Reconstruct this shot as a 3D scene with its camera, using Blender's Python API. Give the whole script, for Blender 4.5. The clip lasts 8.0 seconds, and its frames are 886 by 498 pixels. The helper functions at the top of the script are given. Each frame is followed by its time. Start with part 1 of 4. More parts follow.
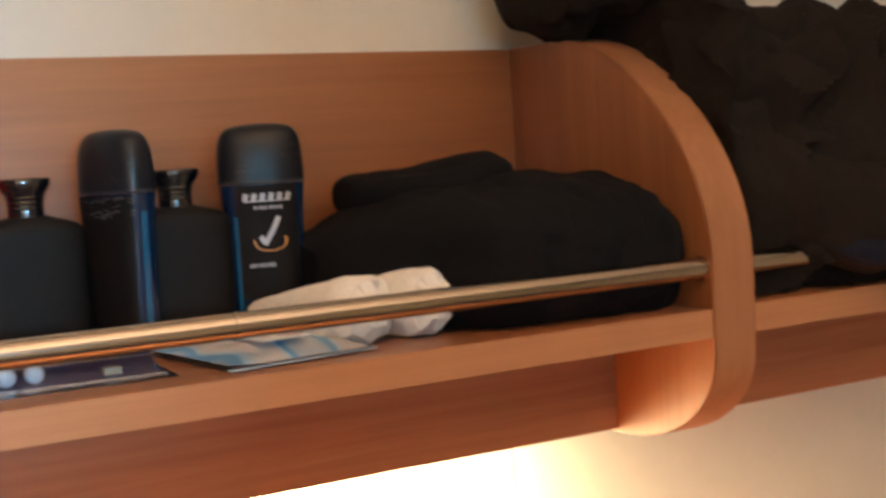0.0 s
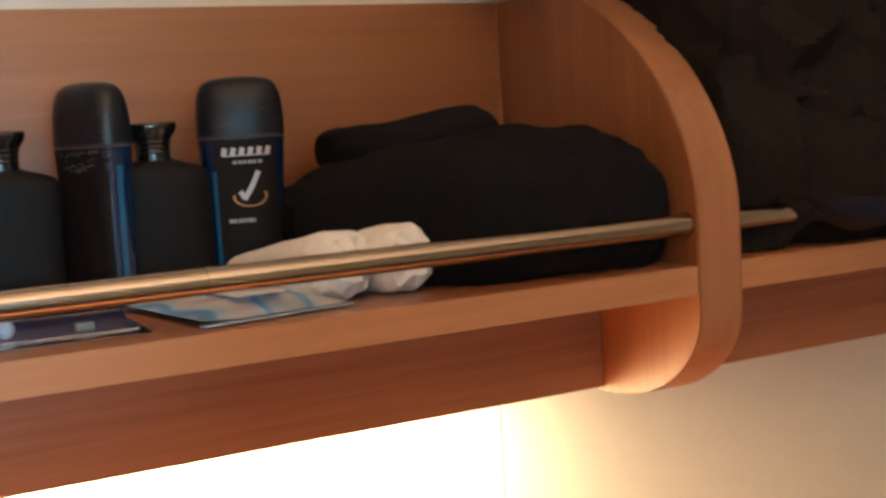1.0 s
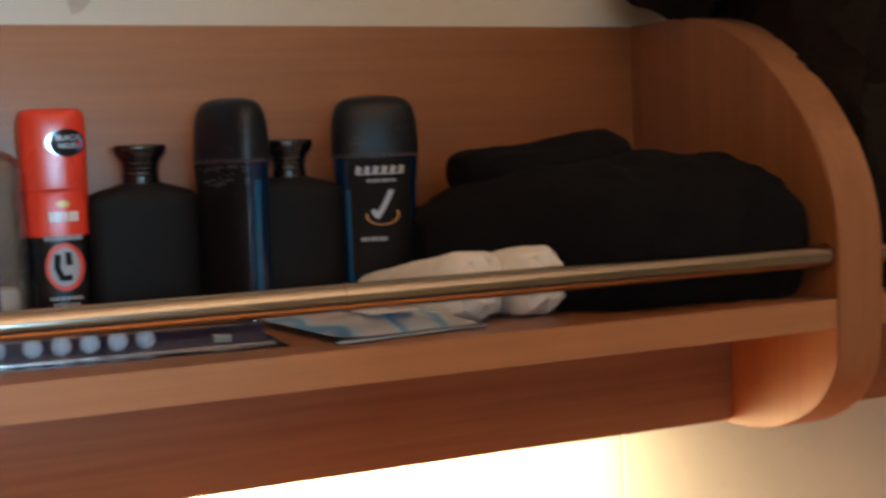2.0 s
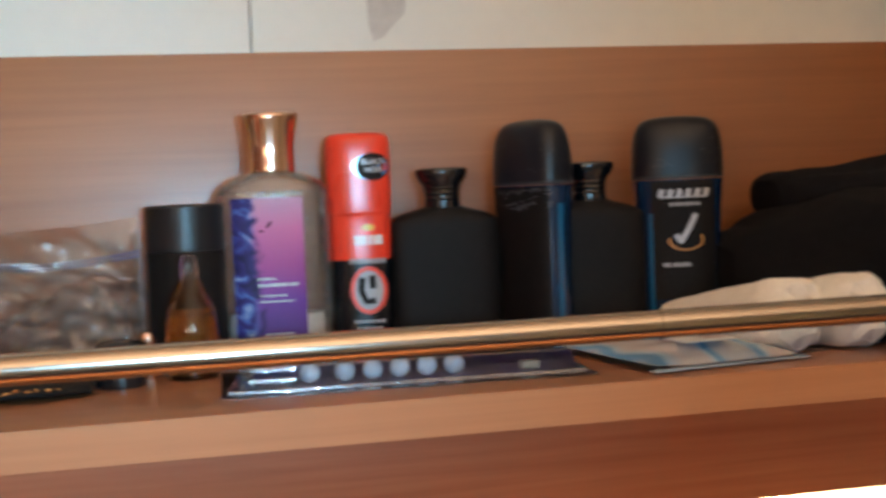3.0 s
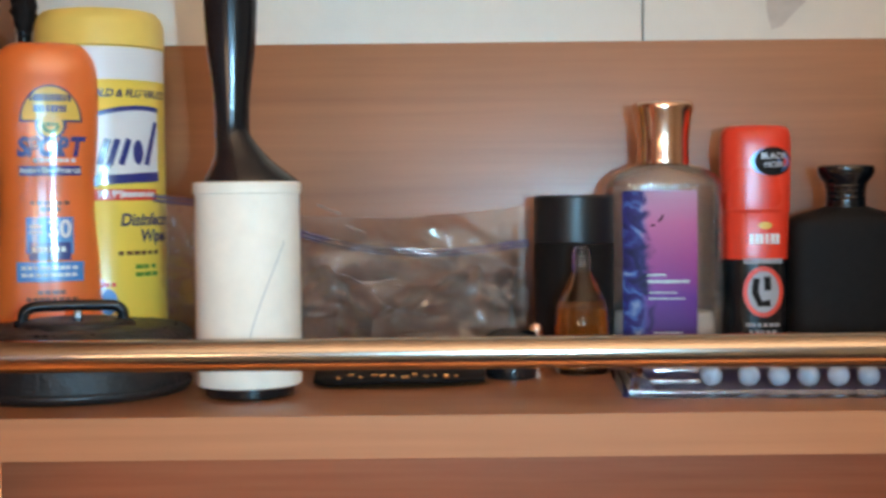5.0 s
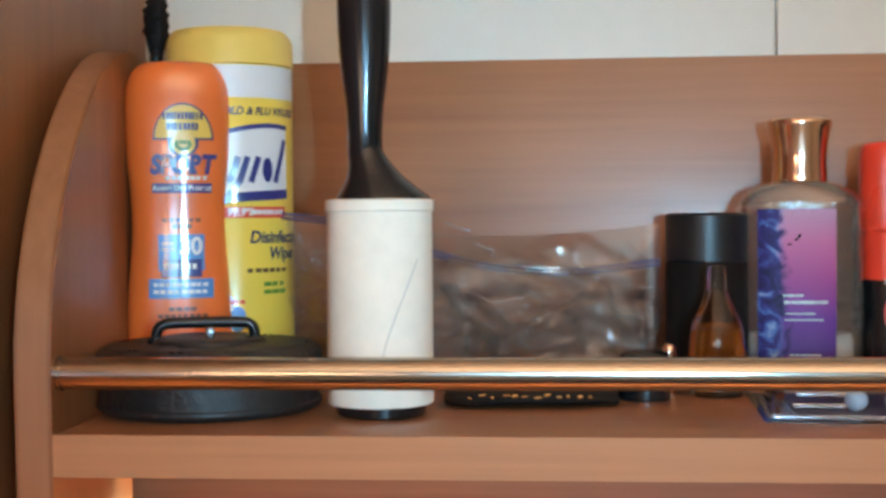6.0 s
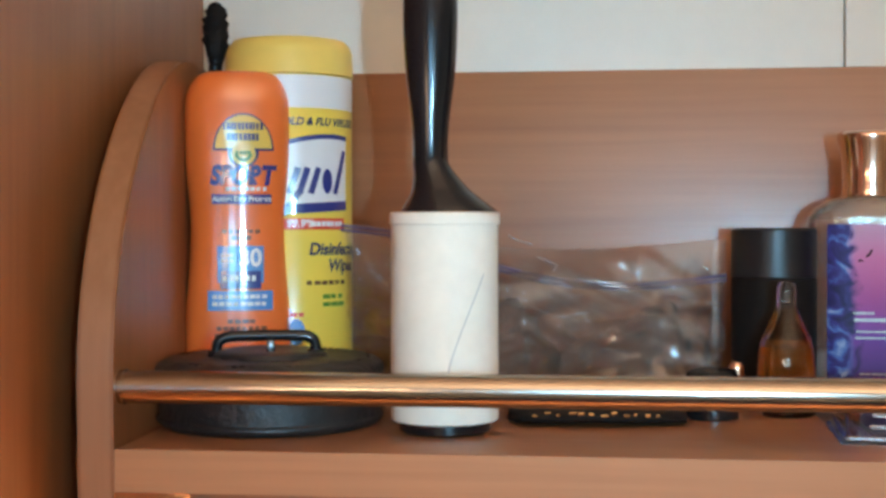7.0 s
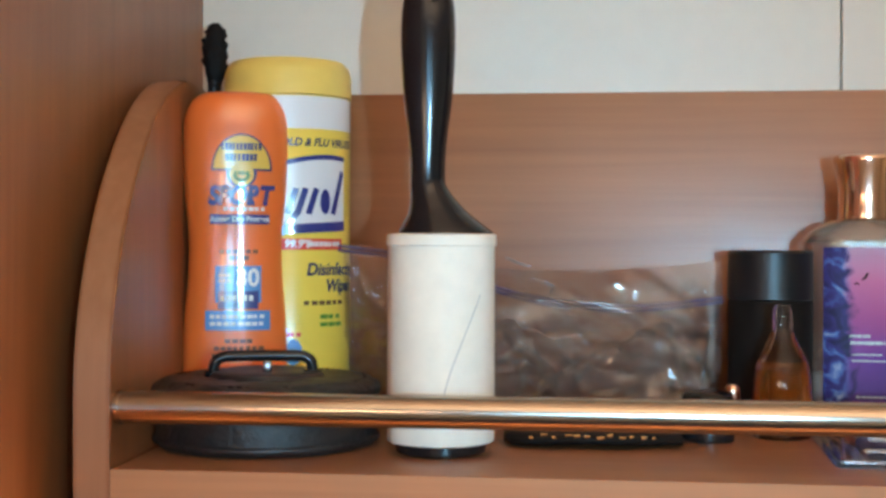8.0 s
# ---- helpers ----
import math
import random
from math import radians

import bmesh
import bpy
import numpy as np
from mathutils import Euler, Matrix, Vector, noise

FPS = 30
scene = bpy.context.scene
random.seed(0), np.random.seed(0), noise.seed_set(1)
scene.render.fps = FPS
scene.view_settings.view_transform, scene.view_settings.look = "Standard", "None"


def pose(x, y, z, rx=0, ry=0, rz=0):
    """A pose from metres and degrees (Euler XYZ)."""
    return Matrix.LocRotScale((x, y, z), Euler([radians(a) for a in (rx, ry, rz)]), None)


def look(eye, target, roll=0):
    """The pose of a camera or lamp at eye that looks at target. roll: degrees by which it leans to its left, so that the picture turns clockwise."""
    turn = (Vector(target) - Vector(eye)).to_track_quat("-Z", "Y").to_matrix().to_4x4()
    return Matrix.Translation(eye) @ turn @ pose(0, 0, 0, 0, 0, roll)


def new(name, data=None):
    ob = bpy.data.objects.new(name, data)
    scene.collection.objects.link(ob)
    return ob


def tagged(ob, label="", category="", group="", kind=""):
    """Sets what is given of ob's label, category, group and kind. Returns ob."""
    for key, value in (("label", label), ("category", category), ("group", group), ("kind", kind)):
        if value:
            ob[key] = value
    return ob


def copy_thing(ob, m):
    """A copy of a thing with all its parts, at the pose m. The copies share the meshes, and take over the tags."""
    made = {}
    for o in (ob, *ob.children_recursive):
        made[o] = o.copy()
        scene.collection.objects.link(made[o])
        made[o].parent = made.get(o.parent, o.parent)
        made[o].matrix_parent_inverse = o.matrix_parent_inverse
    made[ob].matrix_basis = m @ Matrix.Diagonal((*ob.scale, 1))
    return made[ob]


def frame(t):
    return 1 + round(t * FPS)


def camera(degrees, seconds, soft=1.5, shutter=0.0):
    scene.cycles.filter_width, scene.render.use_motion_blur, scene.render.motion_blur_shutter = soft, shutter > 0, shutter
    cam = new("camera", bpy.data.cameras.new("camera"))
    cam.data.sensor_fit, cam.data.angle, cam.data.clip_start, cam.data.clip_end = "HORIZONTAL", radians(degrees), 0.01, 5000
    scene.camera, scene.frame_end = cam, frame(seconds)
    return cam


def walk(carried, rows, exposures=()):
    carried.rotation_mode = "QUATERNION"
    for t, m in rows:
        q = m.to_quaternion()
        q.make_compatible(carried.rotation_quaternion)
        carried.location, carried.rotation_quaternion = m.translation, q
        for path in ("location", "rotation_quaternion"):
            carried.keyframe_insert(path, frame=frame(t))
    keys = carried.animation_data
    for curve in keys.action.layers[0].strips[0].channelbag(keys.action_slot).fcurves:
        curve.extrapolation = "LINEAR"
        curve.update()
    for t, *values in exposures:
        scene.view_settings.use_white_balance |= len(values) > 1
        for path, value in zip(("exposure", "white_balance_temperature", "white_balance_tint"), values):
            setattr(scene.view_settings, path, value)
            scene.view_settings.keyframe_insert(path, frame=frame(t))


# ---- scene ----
cam = camera(38.0, 8.0, soft=3.1, shutter=0.45)
# seconds, eye x y z, yaw, pitch, roll
PATH = [
    (0.0, 0.3164, -0.8961, 1.6129, -29.001, -4.157, 3.583),
    (0.5, 0.3317, -0.9008, 1.6098, -30.786, -5.290, 3.703),
    (1.0, 0.3367, -0.8939, 1.6076, -28.667, -5.891, 3.505),
    (1.2, 0.3340, -0.8917, 1.6050, -28.250, -5.750, 3.210),
    (2.3, 0.3125, -0.8700, 1.6055, -21.450, -3.750, 1.850),
    (2.5, 0.3077, -0.8621, 1.6063, -19.255, -3.205, 1.744),
    (3.0, 0.2910, -0.8464, 1.6015, -13.363, -2.653, 2.488),
    (3.5, 0.2755, -0.8313, 1.5984, -9.772, -2.370, 2.036),
    (4.0, 0.2636, -0.8235, 1.5999, -7.150, -3.813, 1.178),
    (4.5, 0.2486, -0.8159, 1.6004, -3.016, -3.120, 0.529),
    (5.0, 0.2417, -0.8135, 1.5979, 0.082, -2.262, 0.586),
    (6.3, 0.2175, -0.7992, 1.5976, 5.160, -1.360, 0.404),
    (6.5, 0.2133, -0.7958, 1.5966, 5.423, -1.377, 0.349),
    (7.0, 0.2085, -0.7949, 1.6000, 6.070, -0.994, 0.097),
    (7.5, 0.2093, -0.7967, 1.6044, 6.292, -0.629, 0.047),
    (8.0, 0.2101, -0.7966, 1.6020, 6.060, -0.217, -0.191),
]
EXPOSURES = [(0.0, -0.22), (0.5, -0.20), (1.0, -0.44), (1.2, -0.54), (2.5, -1.18), (3.0, -0.46), (3.5, -0.50), (4.5, -0.52), (8.0, -0.52)]
walk(cam, [(t, pose(x, y, z, 90 + p, r, w)) for t, x, y, z, w, p, r in PATH], EXPOSURES)

# ---- light ----
world = bpy.data.worlds.new("world")
world.use_nodes = True
scene.world = world
bg = world.node_tree.nodes["Background"]
bg.inputs[0].default_value, bg.inputs[1].default_value = (0.9, 0.95, 1.0, 1), 0.05


def lamp(name, kind, m, power, color, size=0.1, size_y=None):
    d = bpy.data.lights.new(name, kind)
    d.energy, d.color = power, color
    if kind == "AREA":
        d.size = size
        if size_y:
            d.shape, d.size_y = "RECTANGLE", size_y
    else:
        d.shadow_soft_size = size
    ob = new(name, d)
    ob.matrix_world = m
    return tagged(ob, kind="structure")


# fixed stand-in for a cool light carried to the right of the camera
cool = lamp("carried_light_standin", "AREA", look((0.352, -0.98, 1.606), (0.18, 0.0, 1.63)), 0.90, (0.34, 0.71, 1.0), 0.020, 0.030)
cool.data.spread = radians(58)
# cool fill added opposite the shelf, with no known source there
lamp("cool_fill", "AREA", look((0.32, -2.485, 1.67), (0.30, 0.0, 1.62)), 9.6, (0.27, 0.62, 0.94), 0.40, 0.36)
# warm cabin lamp to the beholder's left
lamp("cabin_light", "AREA", look((-0.10, -1.22, 1.63), (0.25, 0.0, 1.6)), 1.2, (1.0, 0.66, 0.42), 0.20, 0.08)
# added warm uplight without a real fitting: washes the ceiling for ambient light
up = lamp("warm_upfill", "AREA", look((0.46, -1.35, 1.0), (0.46, -1.30, 2.2)), 28.0, (1.0, 0.685, 0.43), 0.9, 0.5)
up.data.spread = radians(100)
# strip lamp under the shelf, behind the apron
lamp("strip_light", "AREA", look((0.42, -0.055, 1.4125), (0.42, -0.02, 0.5)), 35.0, (1.0, 0.79, 0.48), 0.74, 0.03)


# ---- materials ----
def mat(name, base=(0.5, 0.5, 0.5), rough=0.5, metal=0.0, **kw):
    m = bpy.data.materials.new(name)
    m.use_nodes = True
    b = m.node_tree.nodes["Principled BSDF"]
    b.inputs["Base Color"].default_value = (*base, 1)
    b.inputs["Roughness"].default_value = rough
    b.inputs["Metallic"].default_value = metal
    for key, value in kw.items():
        b.inputs[key.replace("_", " ")].default_value = value
    return m


def node(m, kind, **links):
    n = m.node_tree.nodes.new(kind)
    for key, value in links.items():
        key = key.replace("_", " ")
        if isinstance(value, bpy.types.NodeSocket):
            m.node_tree.links.new(value, n.inputs[key])
        else:
            n.inputs[key].default_value = value
    return n


def coords(m, scale):
    t = node(m, "ShaderNodeTexCoord")
    return node(m, "ShaderNodeMapping", Vector=t.outputs["Object"], Scale=scale).outputs[0]


def ramp(m, fac, stops):
    r = node(m, "ShaderNodeValToRGB", Fac=fac)
    e = r.color_ramp.elements
    while len(e) < len(stops):
        e.new(0.5)
    for k, (p, c) in enumerate(stops):
        e[k].position, e[k].color = p, (*c, 1)
    return r.outputs[0]


def plug(m, socket, out):
    m.node_tree.links.new(out, m.node_tree.nodes["Principled BSDF"].inputs[socket])


def bumped(m, height, strength, distance=0.001):
    plug(m, "Normal", node(m, "ShaderNodeBump", Height=height, Strength=strength, Distance=distance).outputs[0])


def speckle(m, base, amount=0.12, scale=60.0, bump=0.1, rough=None, distance=0.0005):
    """Uneven tone at two scales and a fine relief."""
    big = node(m, "ShaderNodeTexNoise", Vector=coords(m, (1, 1, 1)), Scale=scale * 0.2, Detail=3.0)
    fine = node(m, "ShaderNodeTexNoise", Vector=coords(m, (1, 1, 1)), Scale=scale, Detail=4.0)
    s = node(m, "ShaderNodeMath", Value=big.outputs[0])
    s.operation = "ADD"
    m.node_tree.links.new(fine.outputs[0], s.inputs[1])
    h = node(m, "ShaderNodeMath", Value=s.outputs[0])
    h.operation = "MULTIPLY"
    h.inputs[1].default_value = 0.5
    lo = tuple(c * (1 - amount) for c in base)
    hi = tuple(min(1, c * (1 + amount)) for c in base)
    plug(m, "Base Color", ramp(m, h.outputs[0], [(0.3, lo), (0.7, hi)]))
    if rough:
        r = node(m, "ShaderNodeMapRange", Value=big.outputs[0])
        r.inputs[3].default_value, r.inputs[4].default_value = rough
        plug(m, "Roughness", r.outputs[0])
    if bump:
        bumped(m, fine.outputs[0], bump, distance)
    return m


def wood(name, along, dark, light, rough=(0.32, 0.42), coat=1.0):
    m = mat(name, Coat_Weight=coat, Coat_Roughness=0.36, Coat_IOR=1.75, Specular_IOR_Level=0.3)
    s = {"x": (1.3, 24, 24), "z": (24, 24, 1.3), "y": (24, 1.3, 24)}[along]
    f = {"x": (5, 190, 190), "z": (190, 190, 5), "y": (190, 5, 190)}[along]
    n1 = node(m, "ShaderNodeTexNoise", Vector=coords(m, s), Scale=1.0, Detail=6.0, Roughness=0.6, Distortion=1.1)
    n2 = node(m, "ShaderNodeTexNoise", Vector=coords(m, f), Scale=1.0, Detail=3.0, Roughness=0.6)
    n3 = node(m, "ShaderNodeTexNoise", Vector=coords(m, (5, 5, 5)), Scale=1.0, Detail=2.0)
    mix = node(m, "ShaderNodeMath", Value=n1.outputs[0])
    mix.operation = "MULTIPLY_ADD"
    mix.inputs[1].default_value = 0.62
    half = node(m, "ShaderNodeMath", Value=n2.outputs[0])
    half.operation = "MULTIPLY"
    half.inputs[1].default_value = 0.38
    m.node_tree.links.new(half.outputs[0], mix.inputs[2])
    mid = tuple((a + b) / 2 for a, b in zip(dark, light))
    plug(m, "Base Color", ramp(m, mix.outputs[0], [(0.34, dark), (0.5, mid), (0.66, light)]))
    r = node(m, "ShaderNodeMapRange", Value=n3.outputs[0])
    r.inputs[3].default_value, r.inputs[4].default_value = rough
    plug(m, "Roughness", r.outputs[0])
    smudge = node(m, "ShaderNodeTexNoise", Vector=coords(m, (9, 9, 14)), Scale=2.2, Detail=5.0, Roughness=0.65)
    q = node(m, "ShaderNodeMapRange", Value=smudge.outputs[0])
    q.inputs[1].default_value, q.inputs[2].default_value = 0.3, 0.7
    q.inputs[3].default_value, q.inputs[4].default_value = 0.36, 0.52
    plug(m, "Coat Roughness", q.outputs[0])
    bumped(m, n2.outputs[0], 0.12, 0.0004)
    return m


DARK, LIGHT = (0.250, 0.083, 0.026), (0.362, 0.136, 0.048)
WOOD_X = wood("cherry laminate along", "x", DARK, LIGHT, coat=0.78)
WOOD_Z = wood("cherry laminate upright", "z", DARK, LIGHT, (0.35, 0.45), 0.35)
WOOD_EDGE = wood("cherry edge band", "x", (0.40, 0.175, 0.080), (0.49, 0.230, 0.110), (0.5, 0.65), 0.0)
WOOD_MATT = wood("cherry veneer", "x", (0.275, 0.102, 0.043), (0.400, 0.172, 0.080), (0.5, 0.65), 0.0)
WOOD_EDGE_Z = wood("cherry edge band upright", "z", (0.33, 0.137, 0.060), (0.41, 0.185, 0.087), (0.45, 0.6), 0.15)
WALL = speckle(mat("cream wall panel", rough=0.5), (0.72, 0.685, 0.585), 0.03, 90, 0.05, (0.42, 0.55))
CEIL = speckle(mat("ceiling white", rough=0.7), (0.78, 0.77, 0.74), 0.03, 40, 0.05)
CARPET = speckle(mat("carpet", rough=0.95), (0.10, 0.09, 0.12), 0.3, 300, 0.4)
JOINT = mat("panel joint", (0.50, 0.48, 0.43), 0.8)
STEEL = speckle(mat("polished rail", rough=0.14, metal=1.0), (0.46, 0.39, 0.32), 0.06, 200, 0.01, (0.15, 0.21))
GLOW = mat("lamp tube", (1, 1, 1), 0.4, Emission_Color=(1.0, 0.78, 0.5, 1), Emission_Strength=6.0)
HOUSING = mat("lamp housing", (0.75, 0.74, 0.70), 0.4)
BLACK = speckle(mat("black plastic", rough=0.22), (0.009, 0.009, 0.010), 0.2, 120, 0.02, (0.13, 0.22))
BLACK_MATT = speckle(mat("black matt", rough=0.6, Specular_IOR_Level=0.15), (0.0085, 0.0068, 0.0062), 0.25, 200, 0.1, (0.5, 0.68))
BLACK_GLASS = mat("black glass", (0.006, 0.006, 0.007), 0.15, Coat_Weight=0.7, Coat_Roughness=0.12)
CLOTH = speckle(mat("black knit", rough=0.95, Specular_IOR_Level=0.15), (0.0068, 0.0065, 0.0076), 0.35, 900, 0.6, distance=0.001)
JACKET = speckle(mat("dark brown cotton", rough=0.92, Specular_IOR_Level=0.15), (0.0155, 0.0115, 0.0090), 0.35, 700, 0.5, distance=0.001)
JACKET_NAVY = speckle(mat("navy lining", rough=0.9, Specular_IOR_Level=0.15), (0.011, 0.012, 0.021), 0.3, 700, 0.5)
SOCK = speckle(mat("white cotton", rough=0.95), (0.82, 0.79, 0.73), 0.10, 500, 0.6, distance=0.001)
ORANGE = speckle(mat("orange plastic", rough=0.3, Coat_Weight=1.0, Coat_Roughness=0.10, Coat_IOR=1.85), (0.94, 0.185, 0.030), 0.04, 60, 0.02, (0.40, 0.48))
YELLOW = speckle(mat("yellow label", rough=0.3, Coat_Weight=0.5, Coat_Roughness=0.10), (0.88, 0.65, 0.095), 0.04, 60, 0.02, (0.26, 0.34))
YELLOW_LID = speckle(mat("yellow lid", rough=0.4), (0.87, 0.62, 0.14), 0.05, 90, 0.04, (0.34, 0.46))
WHITE = speckle(mat("white print", rough=0.3, Coat_Weight=0.4, Coat_Roughness=0.1), (0.80, 0.80, 0.78), 0.02, 90, 0.0)
PAPER = speckle(mat("lint paper", rough=0.75), (0.84, 0.76, 0.63), 0.06, 130, 0.25, (0.65, 0.85))
BLUE = mat("blue print", (0.014, 0.028, 0.20), 0.35, Coat_Weight=1.0, Coat_Roughness=0.10, Coat_IOR=1.8)
LIGHTBLUE = mat("light blue print", (0.08, 0.28, 0.62), 0.35, Coat_Weight=1.0, Coat_Roughness=0.10, Coat_IOR=1.8)
NAVY = mat("navy print", (0.012, 0.018, 0.11), 0.35, Coat_Weight=1.0, Coat_Roughness=0.10, Coat_IOR=1.8)
RED = speckle(mat("red plastic", rough=0.3), (0.80, 0.050, 0.022), 0.05, 70, 0.03, (0.22, 0.36))
REDPRINT = mat("red print", (0.72, 0.06, 0.03), 0.4)
BROWN = mat("brown print", (0.16, 0.06, 0.02), 0.4, Coat_Weight=1.0, Coat_Roughness=0.10, Coat_IOR=1.8)
GOLDPRINT = mat("yellow print", (0.85, 0.55, 0.08), 0.4, Coat_Weight=1.0, Coat_Roughness=0.10, Coat_IOR=1.8)
SWOOSH = mat("orange print", (0.60, 0.27, 0.06), 0.4)
GREEN = mat("green print", (0.10, 0.25, 0.03), 0.4)
SILVER = mat("silver print", (0.46, 0.46, 0.47), 0.4, 0.2)
GREY = mat("grey print", (0.35, 0.36, 0.38), 0.45)
COPPER = speckle(mat("rose gold cap", rough=0.16, metal=1.0), (0.82, 0.56, 0.42), 0.03, 100, 0.01, (0.13, 0.19))
CAP_NAVY = speckle(mat("dark slate plastic", rough=0.35, Specular_IOR_Level=0.35), (0.006, 0.008, 0.012), 0.4, 90, 0.04, (0.25, 0.45))
CAP_LIP = speckle(mat("worn slate", rough=0.5), (0.030, 0.034, 0.040), 0.4, 200, 0.1)
BLACK_SATIN = speckle(mat("black satin", rough=0.42), (0.007, 0.007, 0.008), 0.2, 150, 0.03, (0.36, 0.48))
BLUESIDE = mat("blue plastic", (0.004, 0.018, 0.050), 0.18, Coat_Weight=0.4)
BLUESHINE = mat("bright blue plastic", (0.008, 0.095, 0.20), 0.15, Coat_Weight=0.5)
LEATHER = speckle(mat("black leather", rough=0.45), (0.018, 0.016, 0.015), 0.45, 260, 0.7, (0.30, 0.58), 0.0012)
DARKSTEEL = mat("dark steel", (0.16, 0.16, 0.17), 0.25, 1.0)
LIQUID = mat("amber liquid", (0.80, 0.30, 0.05), 0.05, Transmission_Weight=0.8, IOR=1.36)
PURPLE = speckle(mat("purple card", rough=0.4), (0.038, 0.026, 0.13), 0.3, 90, 0.05)
PEARL = speckle(mat("white pearl", rough=0.25), (0.78, 0.78, 0.80), 0.04, 90, 0.0)


def film(name, tint, gloss, rough, ior=1.45, haze=0.0, bump=0.22, grain=70.0):
    """Clear plastic film: see-through, with a fresnel sheen."""
    m = bpy.data.materials.new(name)
    m.use_nodes = True
    t = m.node_tree
    t.nodes.remove(t.nodes["Principled BSDF"])
    clear = node(m, "ShaderNodeBsdfTransparent", Color=(*tint, 1))
    shine = node(m, "ShaderNodeBsdfGlossy", Color=(1, 1, 1, 1), Roughness=rough)
    n = node(m, "ShaderNodeTexNoise", Vector=coords(m, (1, 1, 1)), Scale=grain, Detail=4.0)
    b = node(m, "ShaderNodeBump", Height=n.outputs[0], Strength=bump, Distance=0.002)
    t.links.new(b.outputs[0], shine.inputs["Normal"])
    fr = node(m, "ShaderNodeFresnel", IOR=ior)
    add = node(m, "ShaderNodeMath", Value=fr.outputs[0])
    add.operation = "MULTIPLY"
    add.inputs[1].default_value = gloss
    mix = node(m, "ShaderNodeMixShader", Fac=add.outputs[0])
    t.links.new(clear.outputs[0], mix.inputs[1])
    t.links.new(shine.outputs[0], mix.inputs[2])
    milk = node(m, "ShaderNodeBsdfDiffuse", Color=(0.64, 0.55, 0.47, 1))
    last = node(m, "ShaderNodeMixShader", Fac=haze)
    t.links.new(mix.outputs[0], last.inputs[1])
    t.links.new(milk.outputs[0], last.inputs[2])
    t.links.new(last.outputs[0], t.nodes["Material Output"].inputs[0])
    return m


BAGFILM = film("bag film", (0.96, 0.93, 0.90), 1.7, 0.07, haze=0.10, bump=0.10)
CRUMPLE = film("crumpled film", (0.99, 0.98, 0.97), 1.6, 0.13, haze=0.09)
SEAL = film("mauve seal film", (0.62, 0.56, 0.74), 1.5, 0.15, haze=0.16)
CLEAR = film("clear plastic", (0.90, 0.91, 0.94), 2.0, 0.08)
CLEARRIB = film("moulded rib", (0.82, 0.86, 0.92), 6.0, 0.06, haze=0.05)
BOTTLE = film("smoky clear bottle", (0.88, 0.83, 0.79), 3.0, 0.08, haze=0.07, bump=0.7, grain=150.0)
GLASS = mat("clear glass", (0.95, 0.92, 0.90), 0.03, Transmission_Weight=1.0, IOR=1.45)


def label_art():
    """Purple and pink printed label with blue blots and pale streaks."""
    m = mat("purple art label", rough=0.5, Specular_IOR_Level=0.3)
    c = node(m, "ShaderNodeTexCoord").outputs["Object"]
    n = node(m, "ShaderNodeTexNoise", Vector=c, Scale=75.0, Detail=5.0, Distortion=1.4)
    blot = ramp(m, n.outputs[0], [(0.36, (0.010, 0.009, 0.06)), (0.52, (0.028, 0.022, 0.16)), (0.61, (0.06, 0.13, 0.38)), (0.74, (0.40, 0.52, 0.68))])
    sep = node(m, "ShaderNodeSeparateXYZ", Vector=c)
    zr = node(m, "ShaderNodeMapRange", Value=sep.outputs[2])
    zr.inputs[1].default_value, zr.inputs[2].default_value = 0.012, 0.10
    pink = ramp(m, zr.outputs[0], [(0.0, (0.05, 0.02, 0.15)), (0.30, (0.13, 0.03, 0.25)), (0.55, (0.34, 0.06, 0.25)), (0.80, (0.52, 0.14, 0.31)), (1.0, (0.48, 0.27, 0.40))])
    xr = node(m, "ShaderNodeMapRange", Value=sep.outputs[0])
    xr.inputs[1].default_value, xr.inputs[2].default_value = -0.0165, -0.0005
    wob = node(m, "ShaderNodeMath", Value=n.outputs[0])
    wob.operation = "MULTIPLY_ADD"
    wob.inputs[1].default_value = 1.1
    m.node_tree.links.new(xr.outputs[0], wob.inputs[2])
    cut = node(m, "ShaderNodeMapRange", Value=wob.outputs[0])
    cut.inputs[1].default_value, cut.inputs[2].default_value = 0.72, 1.05
    mix = node(m, "ShaderNodeMix")
    mix.data_type = "RGBA"
    m.node_tree.links.new(cut.outputs[0], mix.inputs["Factor"])
    m.node_tree.links.new(blot, mix.inputs[6])
    m.node_tree.links.new(pink, mix.inputs[7])
    plug(m, "Base Color", mix.outputs[2])
    return m


ART = label_art()


# ---- shapes ----
def part(name, bm, material, parent=None, label="", smooth=True, kind=""):
    me = bpy.data.meshes.new(name)
    bmesh.ops.recalc_face_normals(bm, faces=bm.faces[:])
    bm.to_mesh(me)
    bm.free()
    me.materials.append(material)
    if smooth:
        me.shade_smooth()
        me.set_sharp_from_angle(angle=radians(38))
    ob = new(name, me)
    ob.parent = parent
    if "print" in name or "writing" in name:
        kind = "stuff"
    if label or kind:
        tagged(ob, label=label, kind=kind)
    return ob


def thing(name, label, category, m=None, group=""):
    ob = new(name)
    ob.empty_display_size = 0.02
    if m is not None:
        ob.matrix_basis = m
    return tagged(ob, label, category, group)


